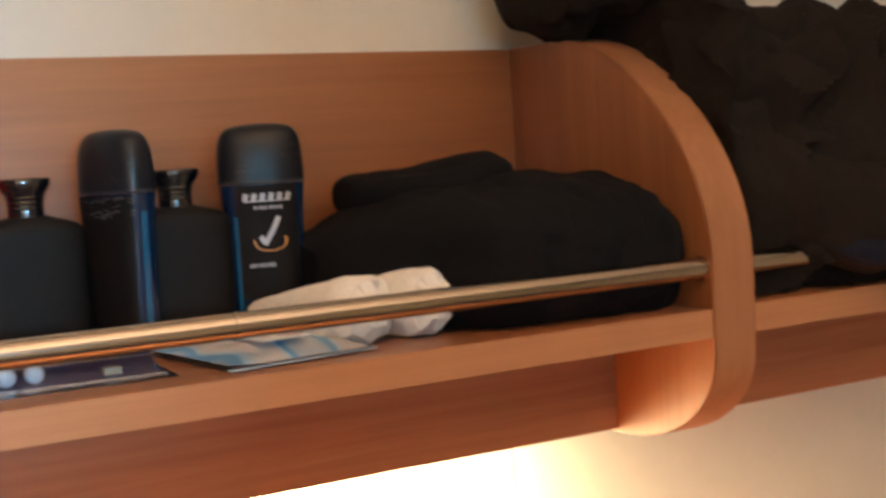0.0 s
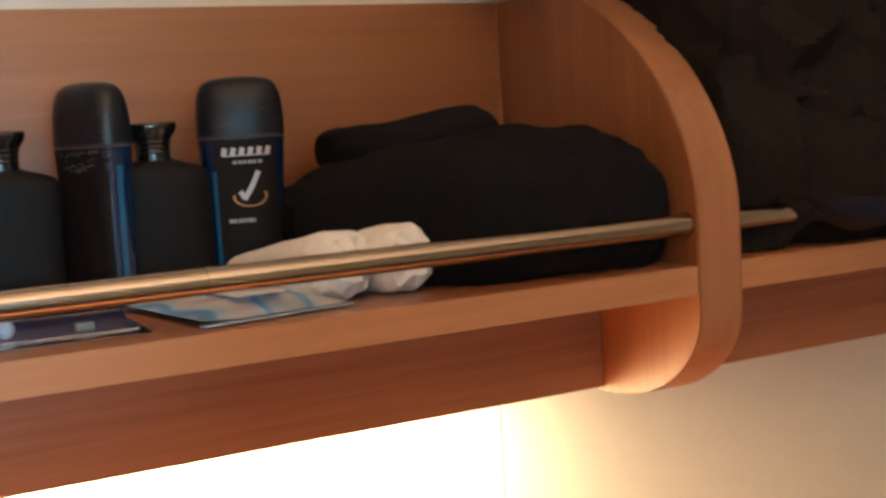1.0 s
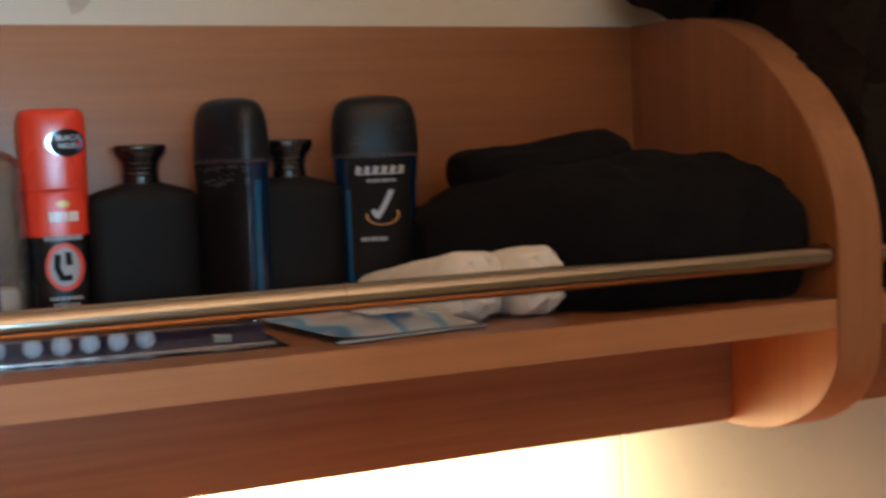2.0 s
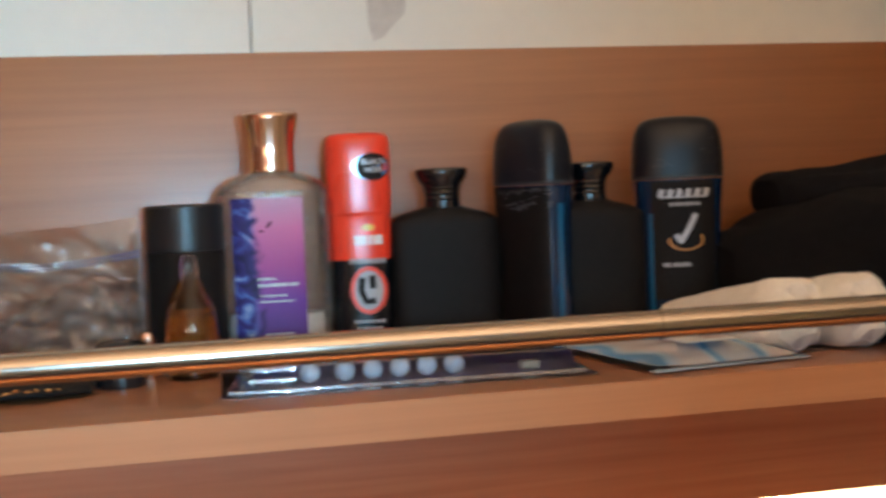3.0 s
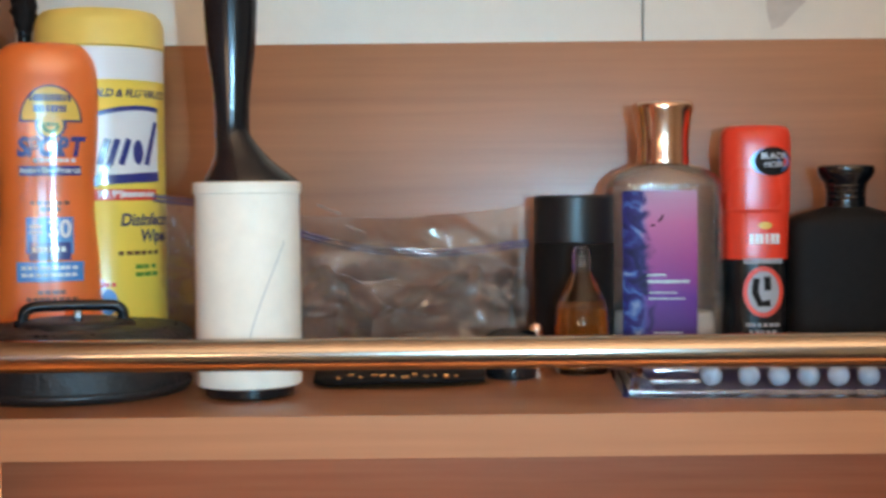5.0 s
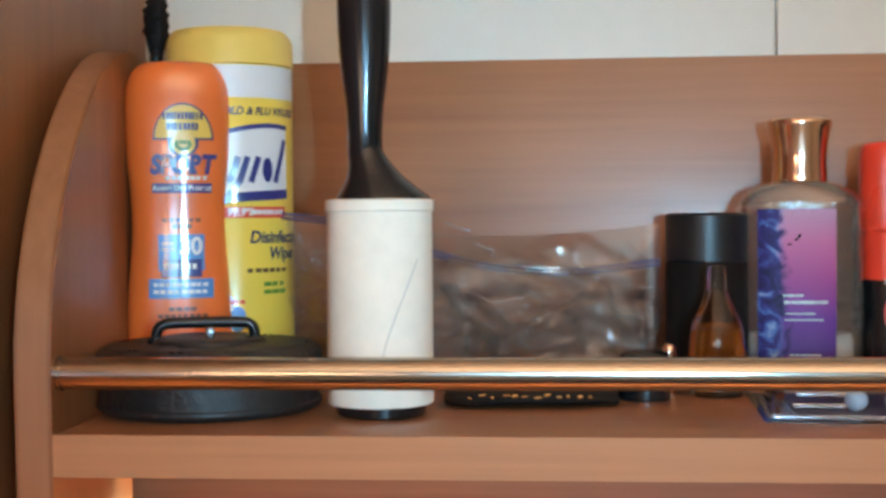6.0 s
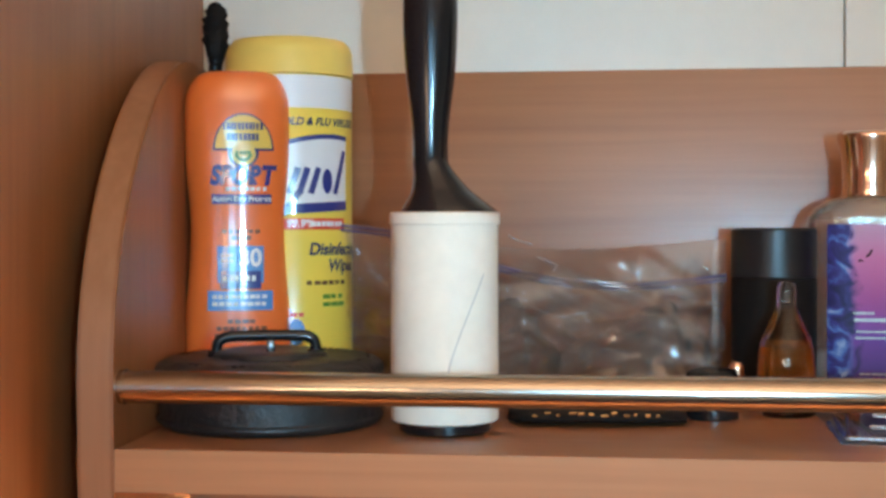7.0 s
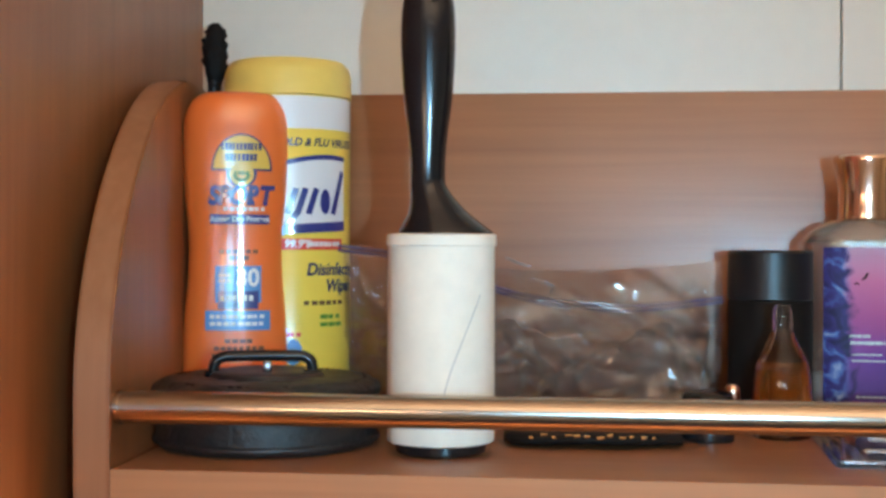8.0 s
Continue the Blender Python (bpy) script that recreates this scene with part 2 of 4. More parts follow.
def box(x0, x1, y0, y1, z0, z1, bevel=0.0, bm=None):
    bm = bm or bmesh.new()
    r = bmesh.ops.create_cube(bm, size=1.0)
    bmesh.ops.transform(bm, verts=r["verts"], matrix=Matrix.LocRotScale(((x0 + x1) / 2, (y0 + y1) / 2, (z0 + z1) / 2), None, (x1 - x0, y1 - y0, z1 - z0)))
    if bevel:
        bmesh.ops.bevel(bm, geom=list({e for v in r["verts"] for e in v.link_edges}), offset=bevel, segments=2, affect="EDGES", profile=0.5)
    return bm


def prism_x(profile, x0, x1, bevel=0.0):
    """A board cut to a profile of (y, z), between x0 and x1."""
    bm = bmesh.new()
    a = [bm.verts.new((x0, y, z)) for y, z in profile]
    b = [bm.verts.new((x1, y, z)) for y, z in profile]
    fa, fb = bm.faces.new(a), bm.faces.new(b[::-1])
    for k in range(len(a)):
        j = (k + 1) % len(a)
        bm.faces.new((a[j], a[k], b[k], b[j]))
    if bevel:
        bmesh.ops.bevel(bm, geom=list(fa.edges) + list(fb.edges), offset=bevel, segments=2, affect="EDGES", profile=0.5)
    return bm


def rod(points, radius, seg=14, bm=None):
    """A round bar along a line of points."""
    bm = bm or bmesh.new()
    pts = [Vector(p) for p in points]
    rings, up = [], Vector((0.1, 0.2, 1)).normalized()
    for k, p in enumerate(pts):
        d = (pts[min(k + 1, len(pts) - 1)] - pts[max(k - 1, 0)]).normalized()
        s = d.cross(up).normalized()
        u = s.cross(d)
        r = radius(k / (len(pts) - 1)) if callable(radius) else radius
        rings.append([bm.verts.new(p + r * (math.cos(a) * s + math.sin(a) * u)) for a in [2 * math.pi * j / seg for j in range(seg)]])
    for a, b in zip(rings, rings[1:]):
        for j in range(seg):
            bm.faces.new((a[j], a[(j + 1) % seg], b[(j + 1) % seg], b[j]))
    bm.faces.new(rings[0][::-1])
    bm.faces.new(rings[-1])
    return bm


def at_height(sections, z):
    """Half widths and squareness of a lofted body at height z."""
    if z <= sections[0][0]:
        return sections[0][1:]
    for a, b in zip(sections, sections[1:]):
        if z <= b[0]:
            f = (z - a[0]) / max(b[0] - a[0], 1e-9)
            return tuple(p + (q - p) * f for p, q in zip(a[1:], b[1:]))
    return sections[-1][1:]


def eased(sections, steps=4):
    """Rounder outline through the given sections (Catmull-Rom)."""
    out = []
    n = len(sections)
    for k in range(n - 1):
        p0, p1, p2, p3 = sections[max(k - 1, 0)], sections[k], sections[k + 1], sections[min(k + 2, n - 1)]
        for s in range(steps):
            f = s / steps
            row = []
            for a, b, c, d in zip(p0, p1, p2, p3):
                row.append(0.5 * (2 * b + (c - a) * f + (2 * a - 5 * b + 4 * c - d) * f * f + (3 * b - a - 3 * c + d) * f ** 3))
            out.append(tuple(row))
    return out + [sections[-1]]


def loft(sections, seg=40, cx=0.0, cy=0.0, bm=None, caps=True):
    """Upright body of superellipse sections (z, half width, half depth, squareness)."""
    bm = bm or bmesh.new()
    rings = []
    for z, rx, ry, n in sections:
        ring = []
        for j in range(seg):
            a = 2 * math.pi * j / seg
            c, s = math.cos(a), math.sin(a)
            ring.append(bm.verts.new((cx + rx * math.copysign(abs(c) ** (2 / n), c), cy + ry * math.copysign(abs(s) ** (2 / n), s), z)))
        rings.append(ring)
    for a, b in zip(rings, rings[1:]):
        for j in range(seg):
            bm.faces.new((a[j], a[(j + 1) % seg], b[(j + 1) % seg], b[j]))
    if caps:
        bm.faces.new(rings[0][::-1])
        bm.faces.new(rings[-1])
    return bm


def front_of(sections, off=0.0004, side=-1):
    """Maps (u, z) onto the front (or back) of a lofted body."""
    def f(u, z):
        rx, ry, n = at_height(sections, z)
        q = min(abs(u) / rx, 0.999)
        return (u, side * (ry * (1 - q ** n) ** (1 / n) + off), z)
    return f


def around(sections, off=0.0004):
    """Maps (degrees round the body, z) onto a lofted body."""
    def f(a, z):
        rx, ry, n = at_height(sections, z)
        c, s = math.cos(radians(a)), math.sin(radians(a))
        return ((rx + off) * math.copysign(abs(c) ** (2 / n), c), (ry + off) * math.copysign(abs(s) ** (2 / n), s), z)
    return f


def patch(f, u0, u1, z0, z1, nu=12, nz=8, bm=None, thick=0.0):
    """A thin printed field on a surface."""
    bm = bm or bmesh.new()
    g = [[bm.verts.new(f(u0 + (u1 - u0) * i / nu, z0 + (z1 - z0) * j / nz)) for i in range(nu + 1)] for j in range(nz + 1)]
    for j in range(nz):
        for i in range(nu):
            bm.faces.new((g[j][i], g[j][i + 1], g[j + 1][i + 1], g[j + 1][i]))
    return bm


def oval(f, cu, cz, ru, rz, n=28, inner=0.0, a0=0.0, a1=360.0, bm=None):
    """A printed ellipse, ring or arc on a surface."""
    bm = bm or bmesh.new()
    rows = []
    for k in range(n + 1):
        a = radians(a0 + (a1 - a0) * k / n)
        rows.append([bm.verts.new(f(cu + ru * q * math.cos(a), cz + rz * q * math.sin(a))) for q in (max(inner, 0.02), (1 + max(inner, 0.02)) / 2, 1.0)])
    for p, q in zip(rows, rows[1:]):
        for j in range(2):
            bm.faces.new((p[j], p[j + 1], q[j + 1], q[j]))
    return bm


def strokes(f, lines, width, bm=None):
    """Printed strokes: polylines of (u, z) of an even width."""
    bm = bm or bmesh.new()
    for line in lines:
        pts = [Vector(p) for p in line]
        prev = None
        for k, p in enumerate(pts):
            d = (pts[min(k + 1, len(pts) - 1)] - pts[max(k - 1, 0)]).normalized()
            s = Vector((-d.y, d.x)) * width / 2
            now = [bm.verts.new(f(*(p + s))), bm.verts.new(f(*(p - s)))]
            if prev:
                bm.faces.new((prev[0], prev[1], now[1], now[0]))
            prev = now
    return bm


def bars(f, cu, cz, width, height, count, seed=0, bm=None):
    """Unreadable writing as a line of small bars."""
    bm = bm or bmesh.new()
    rnd = random.Random(seed)
    u = cu - width / 2
    for k in range(count):
        w = width / count * rnd.uniform(0.6, 0.92)
        patch(f, u, u + w, cz - height / 2, cz + height / 2, 2, 1, bm)
        u += width / count
    return bm


def words(f, text, cu, cz, size, slant=0.0, squeeze=1.0, bold=0.03):
    """Readable words in the built-in font, laid on a surface."""
    cu_data = bpy.data.curves.new("words", "FONT")
    cu_data.body, cu_data.size, cu_data.align_x, cu_data.align_y, cu_data.shear = text, size, "CENTER", "CENTER", slant
    cu_data.offset = size * bold
    tmp = new("words", cu_data)
    me = bpy.data.meshes.new_from_object(tmp.evaluated_get(bpy.context.evaluated_depsgraph_get()))
    bpy.data.objects.remove(tmp)
    bm = bmesh.new()
    bm.from_mesh(me)
    bpy.data.meshes.remove(me)
    for v in bm.verts:
        v.co = f(cu + v.co.x * squeeze, cz + v.co.y)
    return bm


# ---- the room ----
XR, YF, ZT, ZL = 0.8794, -0.236, 1.6956, 1.4806
YA, ZA = -0.1238, 1.4018
XB = XR + 0.0365


def structure(name, bm, material, label, smooth=False):
    return tagged(part(name, bm, material, None, smooth=smooth), label, "", "", "structure")


structure("floor", box(-1.3, 2.4, -2.5, 0.1, -0.05, 0.0), CARPET, "dark patterned carpet on the cabin floor")
structure("ceiling", box(-1.3, 2.4, -2.5, 0.1, 2.2, 2.25), CEIL, "plain white cabin ceiling")
structure("wall_west", box(-1.35, -1.3, -2.5, 0.1, 0.0, 2.2), WALL, "plain cream cabin wall")
structure("wall_east", box(2.4, 2.45, -2.5, 0.1, 0.0, 2.2), WALL, "plain cream cabin wall")
structure("wall_south", box(-1.3, 2.4, -2.55, -2.5, 0.0, 2.2), WALL, "plain cream cabin wall")
# unseen pane and frame, added only to house the cool fill
window = structure("added_window", box(0.10, 0.54, -2.4995, -2.497, 1.47, 1.87), mat("added pane", (0.5, 0.6, 0.7), 0.1), "plain window added around the cool fill lamp, on the unseen wall")
for x0, x1, z0, z1 in ((0.06, 0.0995, 1.43, 1.91), (0.5405, 0.58, 1.43, 1.91), (0.0996, 0.5404, 1.43, 1.4695), (0.0996, 0.5404, 1.8705, 1.91)):
    part("added_frame", box(x0, x1, -2.4995, -2.47, z0, z1, 0.003), HOUSING, window, smooth=False)
wall = structure("wall_north", box(-1.3, 2.4, 0.0225, 0.07, 0.0, 2.2), JOINT, "cream panelled cabin wall with thin dark joints")
for x0, x1, z0, z1 in ((-1.3, 0.3691, 1.66, 2.2), (0.3703, 1.25, 1.66, 2.2), (1.2518, 2.4, 1.66, 2.2), (-1.3, 0.8722, 0.0, 1.6585), (0.8740, 2.4, 0.0, 1.6585)):
    part("panel", box(x0, x1, 0.0165, 0.0225, z0, z1, 0.0008), WALL, wall, smooth=False)


# ---- the shelf units ----
def end_profile():
    p = [(0.0, 1.400), (-0.055, 1.3995)]
    p += [(-0.13 - 0.1065 * math.sin(a), 1.470 - 0.0705 * math.cos(a)) for a in [radians(v) for v in range(0, 91, 6)]]
    for a in [radians(v) for v in range(0, 91, 5)]:
        k = 1 - 0.036 * math.sin(2 * a) ** 2
        p.append((-0.06 - 0.1775 * k * math.cos(a), 1.530 + 0.1655 * k * math.sin(a)))
    return p + [(0.0, ZT)]


def rail(parent, x0, x1, joints):
    r = part("rail", rod([(x0 + (x1 - x0) * k / 6, -0.2275, 1.5272) for k in range(7)], 0.0075, 28), STEEL, parent, "polished metal gallery rail")
    for x in joints:
        part("joint_ring", rod([(x - 0.0016, -0.2275, 1.5272), (x + 0.0016, -0.2275, 1.5272)], 0.0080, 24), STEEL, r)
    for x in (x0 + 0.0015, x1 - 0.0015):
        part("rail_socket", rod([(x - 0.0012, -0.2275, 1.5272), (x + 0.0012, -0.2275, 1.5272)], 0.0080, 24), STEEL, r)
    return r


def shelf(x0, x1, label, left_end, right_end, joints):
    s = thing("wall_shelf", label, "shelf", group="wall shelves")
    board = part("shelf_board", box(x0, x1, YF + 0.0012, 0.0, ZL, 1.5, 0.0006), WOOD_X, s)
    part("edge_band", box(x0, x1, YF, YF + 0.0010, ZL, 1.5), WOOD_EDGE, board, "lighter wooden edge band", smooth=False)
    back = part("back_board", box(x0, x1, 0.0, 0.016, 1.44, ZT, 0.0008), WOOD_X, s)
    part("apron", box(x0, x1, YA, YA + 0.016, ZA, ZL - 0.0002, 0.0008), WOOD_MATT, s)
    rail(s, x0, x1, joints)
    for a, b, turn in right_end:
        part("corner_seam", box(a - 0.0012, a - 0.0003, -0.0011, -0.0003, 1.502, ZT - 0.001), WOOD_EDGE, s, "pale filler seam", smooth=False)
    for a, b, turn in left_end + right_end:
        e = part("end_panel", prism_x(end_profile(), a, b, 0.0012), WOOD_Z, s, "rounded wooden end panel")
        if turn:
            e.matrix_basis = Matrix.Translation((b, YF, 0)) @ pose(0, 0, 0, 0, 0, turn) @ Matrix.Translation((-b, -YF, 0))
        p = end_profile()
        bm = bmesh.new()
        rows = [[bm.verts.new((x, y - 0.0004 * (y < -0.05), z + 0.0004 * math.copysign(1, z - 1.5))) for x in (a + 0.0015, b - 0.0015)] for y, z in p[1:-1]]
        for q, r in zip(rows, rows[1:]):
            bm.faces.new((q[0], q[1], r[1], r[0]))
        part("edge_band", bm, WOOD_EDGE_Z, e, "lighter curved edge band")
    return s


shelf(0.0, XR, "cherry-wood wall shelf with rail, crowded with toiletries", [(-0.0165, 0.0, 5.0)], [(XR, XB, 0)], (0.5507,))
shelf(XB, 1.80, "cherry-wood wall shelf with rail, under a dark jacket", [], [(1.80, 1.818, 0)], (1.36,))

cab = thing("tall_cabinet", "tall cherry-wood cabinet beside the shelf", "cabinet")
part("side_panel", box(-0.052, -0.0325, -0.62, 0.0155, 0.0, 2.198, 0.001), WOOD_Z, cab)
part("body", box(-0.70, -0.0525, -0.60, 0.0155, 0.0, 2.198, 0.001), WOOD_Z, cab)

desk = thing("desk", "cherry-wood desk against the wall under the shelf", "desk")
part("desktop", box(-0.030, 1.80, -0.52, 0.0155, 0.92, 0.95, 0.002), WOOD_X, desk)
for x in (-0.028, 1.77):
    part("side_panel", box(x, x + 0.02, -0.50, 0.0155, 0.0, 0.9195, 0.001), WOOD_Z, desk)

strip = thing("strip_lamp", "slim white strip lamp fixed under the shelf", "lamp")
part("housing", box(0.04, 0.86, -0.075, -0.035, 1.424, ZL - 0.0006, 0.002), HOUSING, strip)
part("tube", rod([(0.05, -0.055, 1.4195), (0.85, -0.055, 1.4195)], 0.005, 12), GLOW, strip, "glowing warm tube")

# thin grey-brown patch just in front of the upper wall panel
tape = thing("wall_mark", "small grey-brown mark on the cream wall", "tape")
bm = bmesh.new()
ring = [(0.448, 1.745), (0.449, 1.716), (0.452, 1.7035), (0.459, 1.706), (0.465, 1.713), (0.4745, 1.722), (0.476, 1.745)]
for y in (0.0162, 0.0148):
    bm.faces.new([bm.verts.new((x, y, z)) for x, z in ring])
part("strip", bm, speckle(mat("grey-brown mark", rough=0.6), (0.55, 0.50, 0.43), 0.12, 150, 0.3), tape, smooth=False)


# ---- bottles and cans ----
Z0 = 1.5


def sunscreen():
    t = thing("sunscreen_bottle", "orange plastic sunscreen bottle standing behind a round case", "bottle", pose(0.0150, -0.078, Z0, 0, 0, 15))
    s = eased([(0.0, 0.0275, 0.016, 2.15), (0.004, 0.0300, 0.0185, 2.15), (0.050, 0.0298, 0.0185, 2.15), (0.085, 0.0272, 0.0178, 2.15), (0.105, 0.0270, 0.0178, 2.15), (0.135, 0.0295, 0.0190, 2.15),
               (0.165, 0.0300, 0.0190, 2.15), (0.176, 0.0285, 0.0180, 2.15), (0.1835, 0.0245, 0.0155, 2.15), (0.1872, 0.0190, 0.0115, 2.5), (0.1880, 0.010, 0.006, 2.4)], 4)
    part("body", loft(s, 48), ORANGE, t)
    f, g, h = front_of(s, 0.0004), front_of(s, 0.0007), front_of(s, 0.0010)
    part("emblem", oval(f, 0.003, 0.1425, 0.0168, 0.0208, 24, 0, 0, 180, oval(f, 0.003, 0.1415, 0.0085, 0.0085, 20)), NAVY, t, "dark-rimmed yellow emblem")
    part("emblem_field", oval(g, 0.003, 0.1437, 0.0156, 0.0185, 24, 0, 0, 180), GOLDPRINT, t)
    part("emblem_writing", bars(h, 0.003, 0.1560, 0.0225, 0.0040, 11, 1, bars(h, 0.003, 0.1500, 0.0180, 0.0040, 8, 2)), NAVY, t)
    medal = part("emblem_medal", oval(h, 0.003, 0.1405, 0.0068, 0.0062, 20), GOLDPRINT, t, "small round gold medal")
    part("medal_print", oval(front_of(s, 0.0013), 0.003, 0.1405, 0.0048, 0.0042, 20, 0.6, 180, 360, bars(front_of(s, 0.0013), 0.003, 0.1412, 0.0085, 0.0018, 4, 14)), GREEN, medal)
    part("lettering", words(g, "SPORT", 0.002, 0.1283, 0.0142, 0.2, 0.82, 0.055), BLUE, t, "blue word reading SPORT")
    part("fine_print", bars(g, 0.005, 0.1212, 0.024, 0.0022, 7, 3), WHITE, t)
    part("banner", patch(f, -0.0145, 0.0185, 0.1128, 0.1182), BLUE, t)
    part("banner_lettering", words(g, "Active Dry Protect", 0.002, 0.1155, 0.0042), WHITE, t)
    part("small_print", bars(g, 0.002, 0.0975, 0.022, 0.0020, 6, 4, bars(g, 0.002, 0.0940, 0.011, 0.0022, 3, 5)), BROWN, t)
    part("field", patch(f, -0.0115, 0.0140, 0.0690, 0.0895), LIGHTBLUE, t)
    part("field_dark", patch(g, -0.0100, 0.0125, 0.0655, 0.0755), BLUE, t)
    part("number", words(g, "30", 0.0065, 0.0825, 0.0135, 0, 0.95), WHITE, t, "white number 30")
    part("field_print", bars(g, -0.0062, 0.0842, 0.007, 0.0020, 3, 6, bars(g, -0.0062, 0.0812, 0.007, 0.0020, 3, 7, bars(h, 0.001, 0.0715, 0.019, 0.0030, 6, 8))), WHITE, t)
    part("banner", patch(f, -0.0170, 0.0190, 0.0535, 0.0645), LIGHTBLUE, t)
    part("banner_print", bars(g, 0.001, 0.0612, 0.031, 0.0021, 9, 9, bars(g, 0.001, 0.0572, 0.031, 0.0021, 8, 10)), WHITE, t)
    part("foot_print", bars(g, 0.002, 0.0475, 0.016, 0.0021, 4, 11, bars(g, 0.002, 0.0435, 0.028, 0.0021, 8, 12, bars(g, 0.002, 0.0395, 0.030, 0.0020, 8, 13))), BROWN, t)


sunscreen()


def wipes():
    r = 0.0372
    t = thing("wipes_canister", "yellow and white disinfecting wipes canister with yellow lid", "canister", pose(0.0362, -0.0400, Z0, 0, 0, 8))
    s = [(0.0, r - 0.0015, r - 0.0015, 2), (0.0015, r, r, 2), (0.186, r, r, 2), (0.1875, r - 0.001, r - 0.001, 2)]
    part("body", loft(s, 64), YELLOW, t)
    part("lid", loft([(0.1875, r - 0.001, r - 0.001, 2), (0.188, r + 0.0006, r + 0.0006, 2), (0.202, r + 0.0002, r + 0.0002, 2), (0.2060, r - 0.0012, r - 0.0012, 2), (0.2092, r - 0.004, r - 0.004, 2), (0.2100, r - 0.009, r - 0.009, 2), (0.2088, r - 0.012, r - 0.012, 2), (0.2092, 0.004, 0.004, 2)], 64), YELLOW_LID, t, "yellow flip lid")

    def arc(off):
        return lambda u, z: ((r + off) * math.sin(u / r), -(r + off) * math.cos(u / r), z)
    f, g, h = arc(0.0004), arc(0.0007), arc(0.0010)
    part("white_band", patch(f, -0.055, 0.055, 0.168, 0.1868, 32, 3), WHITE, t)
    part("heading", words(g, "COLD & FLU VIRUSES", 0.0225, 0.1600, 0.0062, 0.25, 0.95), NAVY, t, "dark heading over the emblem")
    top = [(-0.026 + 0.068 * k / 20, 0.1385 + 0.0135 * math.sin(math.pi * min(1, k / 20 * 0.62))) for k in range(21)]
    bm = bmesh.new()
    rows = [[bm.verts.new(f(u, z)), bm.verts.new(f(u, (z + 0.112) / 2)), bm.verts.new(f(u, 0.110 + 0.004 * k / 20))] for k, (u, z) in enumerate(top)]
    for a, b in zip(rows, rows[1:]):
        for j in range(2):
            bm.faces.new((a[j], a[j + 1], b[j + 1], b[j]))
    part("emblem_field", bm, WHITE, t, "white emblem field")
    part("emblem_arc", strokes(g, [top], 0.0028, strokes(g, [[(-0.026 + 0.068 * k / 16, 0.1085 + 0.004 * k / 16) for k in range(17)]], 0.0055)), BLUE, t)
    # the mark as plain slanted strokes and an oval
    marks = [[(u + 0.0012 * k, 0.1190 + 0.0037 * k) for k in range(5)] for u in (0.0030, 0.0085)]
    marks.append([(0.0310 + 0.0016 * k, 0.1190 + 0.0050 * k) for k in range(6)])
    marks.append([(0.0085 - 0.0022 * k, 0.1200 - 0.0032 * k) for k in range(5)])
    marks.append([(0.0150 + 0.0012 * k, 0.1190 + 0.0037 * k) for k in range(5)])
    part("emblem_mark", oval(h, 0.0255, 0.1262, 0.0034, 0.0072, 20, bm=strokes(h, marks, 0.0036)), BLUE, t, "bold blue slanted mark")
    part("red_banner", patch(f, -0.026, 0.040, 0.0985, 0.1050, 20, 1), REDPRINT, t)
    part("banner_print", bars(g, 0.0265, 0.1018, 0.022, 0.0028, 7, 20, words(g, "99.9%", 0.0085, 0.1018, 0.0062, 0.2)), WHITE, t)
    part("lettering", words(g, "Disinfecting", 0.0350, 0.0870, 0.0098, 0.2, 0.92), NAVY, t, "dark word reading Disinfecting")
    part("lettering", words(g, "Wipes", 0.0375, 0.0775, 0.0098, 0.2, 0.9), NAVY, t)
    part("fine_print", bars(g, 0.0265, 0.0680, 0.028, 0.0024, 6, 21), BROWN, t)
    part("scent_print", bars(g, 0.0310, 0.0600, 0.017, 0.0024, 3, 22, bars(g, 0.0310, 0.0555, 0.017, 0.0024, 3, 23)), GREEN, t)
    part("drop", oval(f, 0.0065, 0.0400, 0.0052, 0.0075, 20), LIGHTBLUE, t)
    part("drop_halo", oval(g, 0.0015, 0.0490, 0.0035, 0.0050, 16), WHITE, t)
    part("drop_print", bars(g, 0.0050, 0.0500, 0.012, 0.0022, 4, 24), REDPRINT, t)


wipes()


def brush():
    t = thing("hair_brush", "black brush handle sticking up behind the bottles", "brush", pose(-0.0095, -0.040, Z0, 0, 0, 0))
    part("stem", rod([(0, 0, 0.0), (0, 0, 0.10), (0.0005, 0, 0.192), (0.001, 0, 0.206)], 0.0042, 12), BLACK, t)
    s = eased([(0.196, 0.0034, 0.0034, 2), (0.201, 0.0048, 0.0045, 2), (0.212, 0.0074, 0.006, 2), (0.222, 0.0072, 0.006, 2), (0.231, 0.0052, 0.0045, 2), (0.2345, 0.0022, 0.002, 2)], 4)
    bm = loft(s, 20)
    for v in bm.verts:
        k = 1 + 0.28 * noise.noise(v.co * 420) + 0.10 * math.sin(v.co.z * 1500 + 3 * math.atan2(v.co.y, v.co.x))
        v.co.x, v.co.y = v.co.x * k + 0.001, v.co.y * k
    part("bristle_head", bm, BLACK_MATT, t, "dark bristled end")


brush()


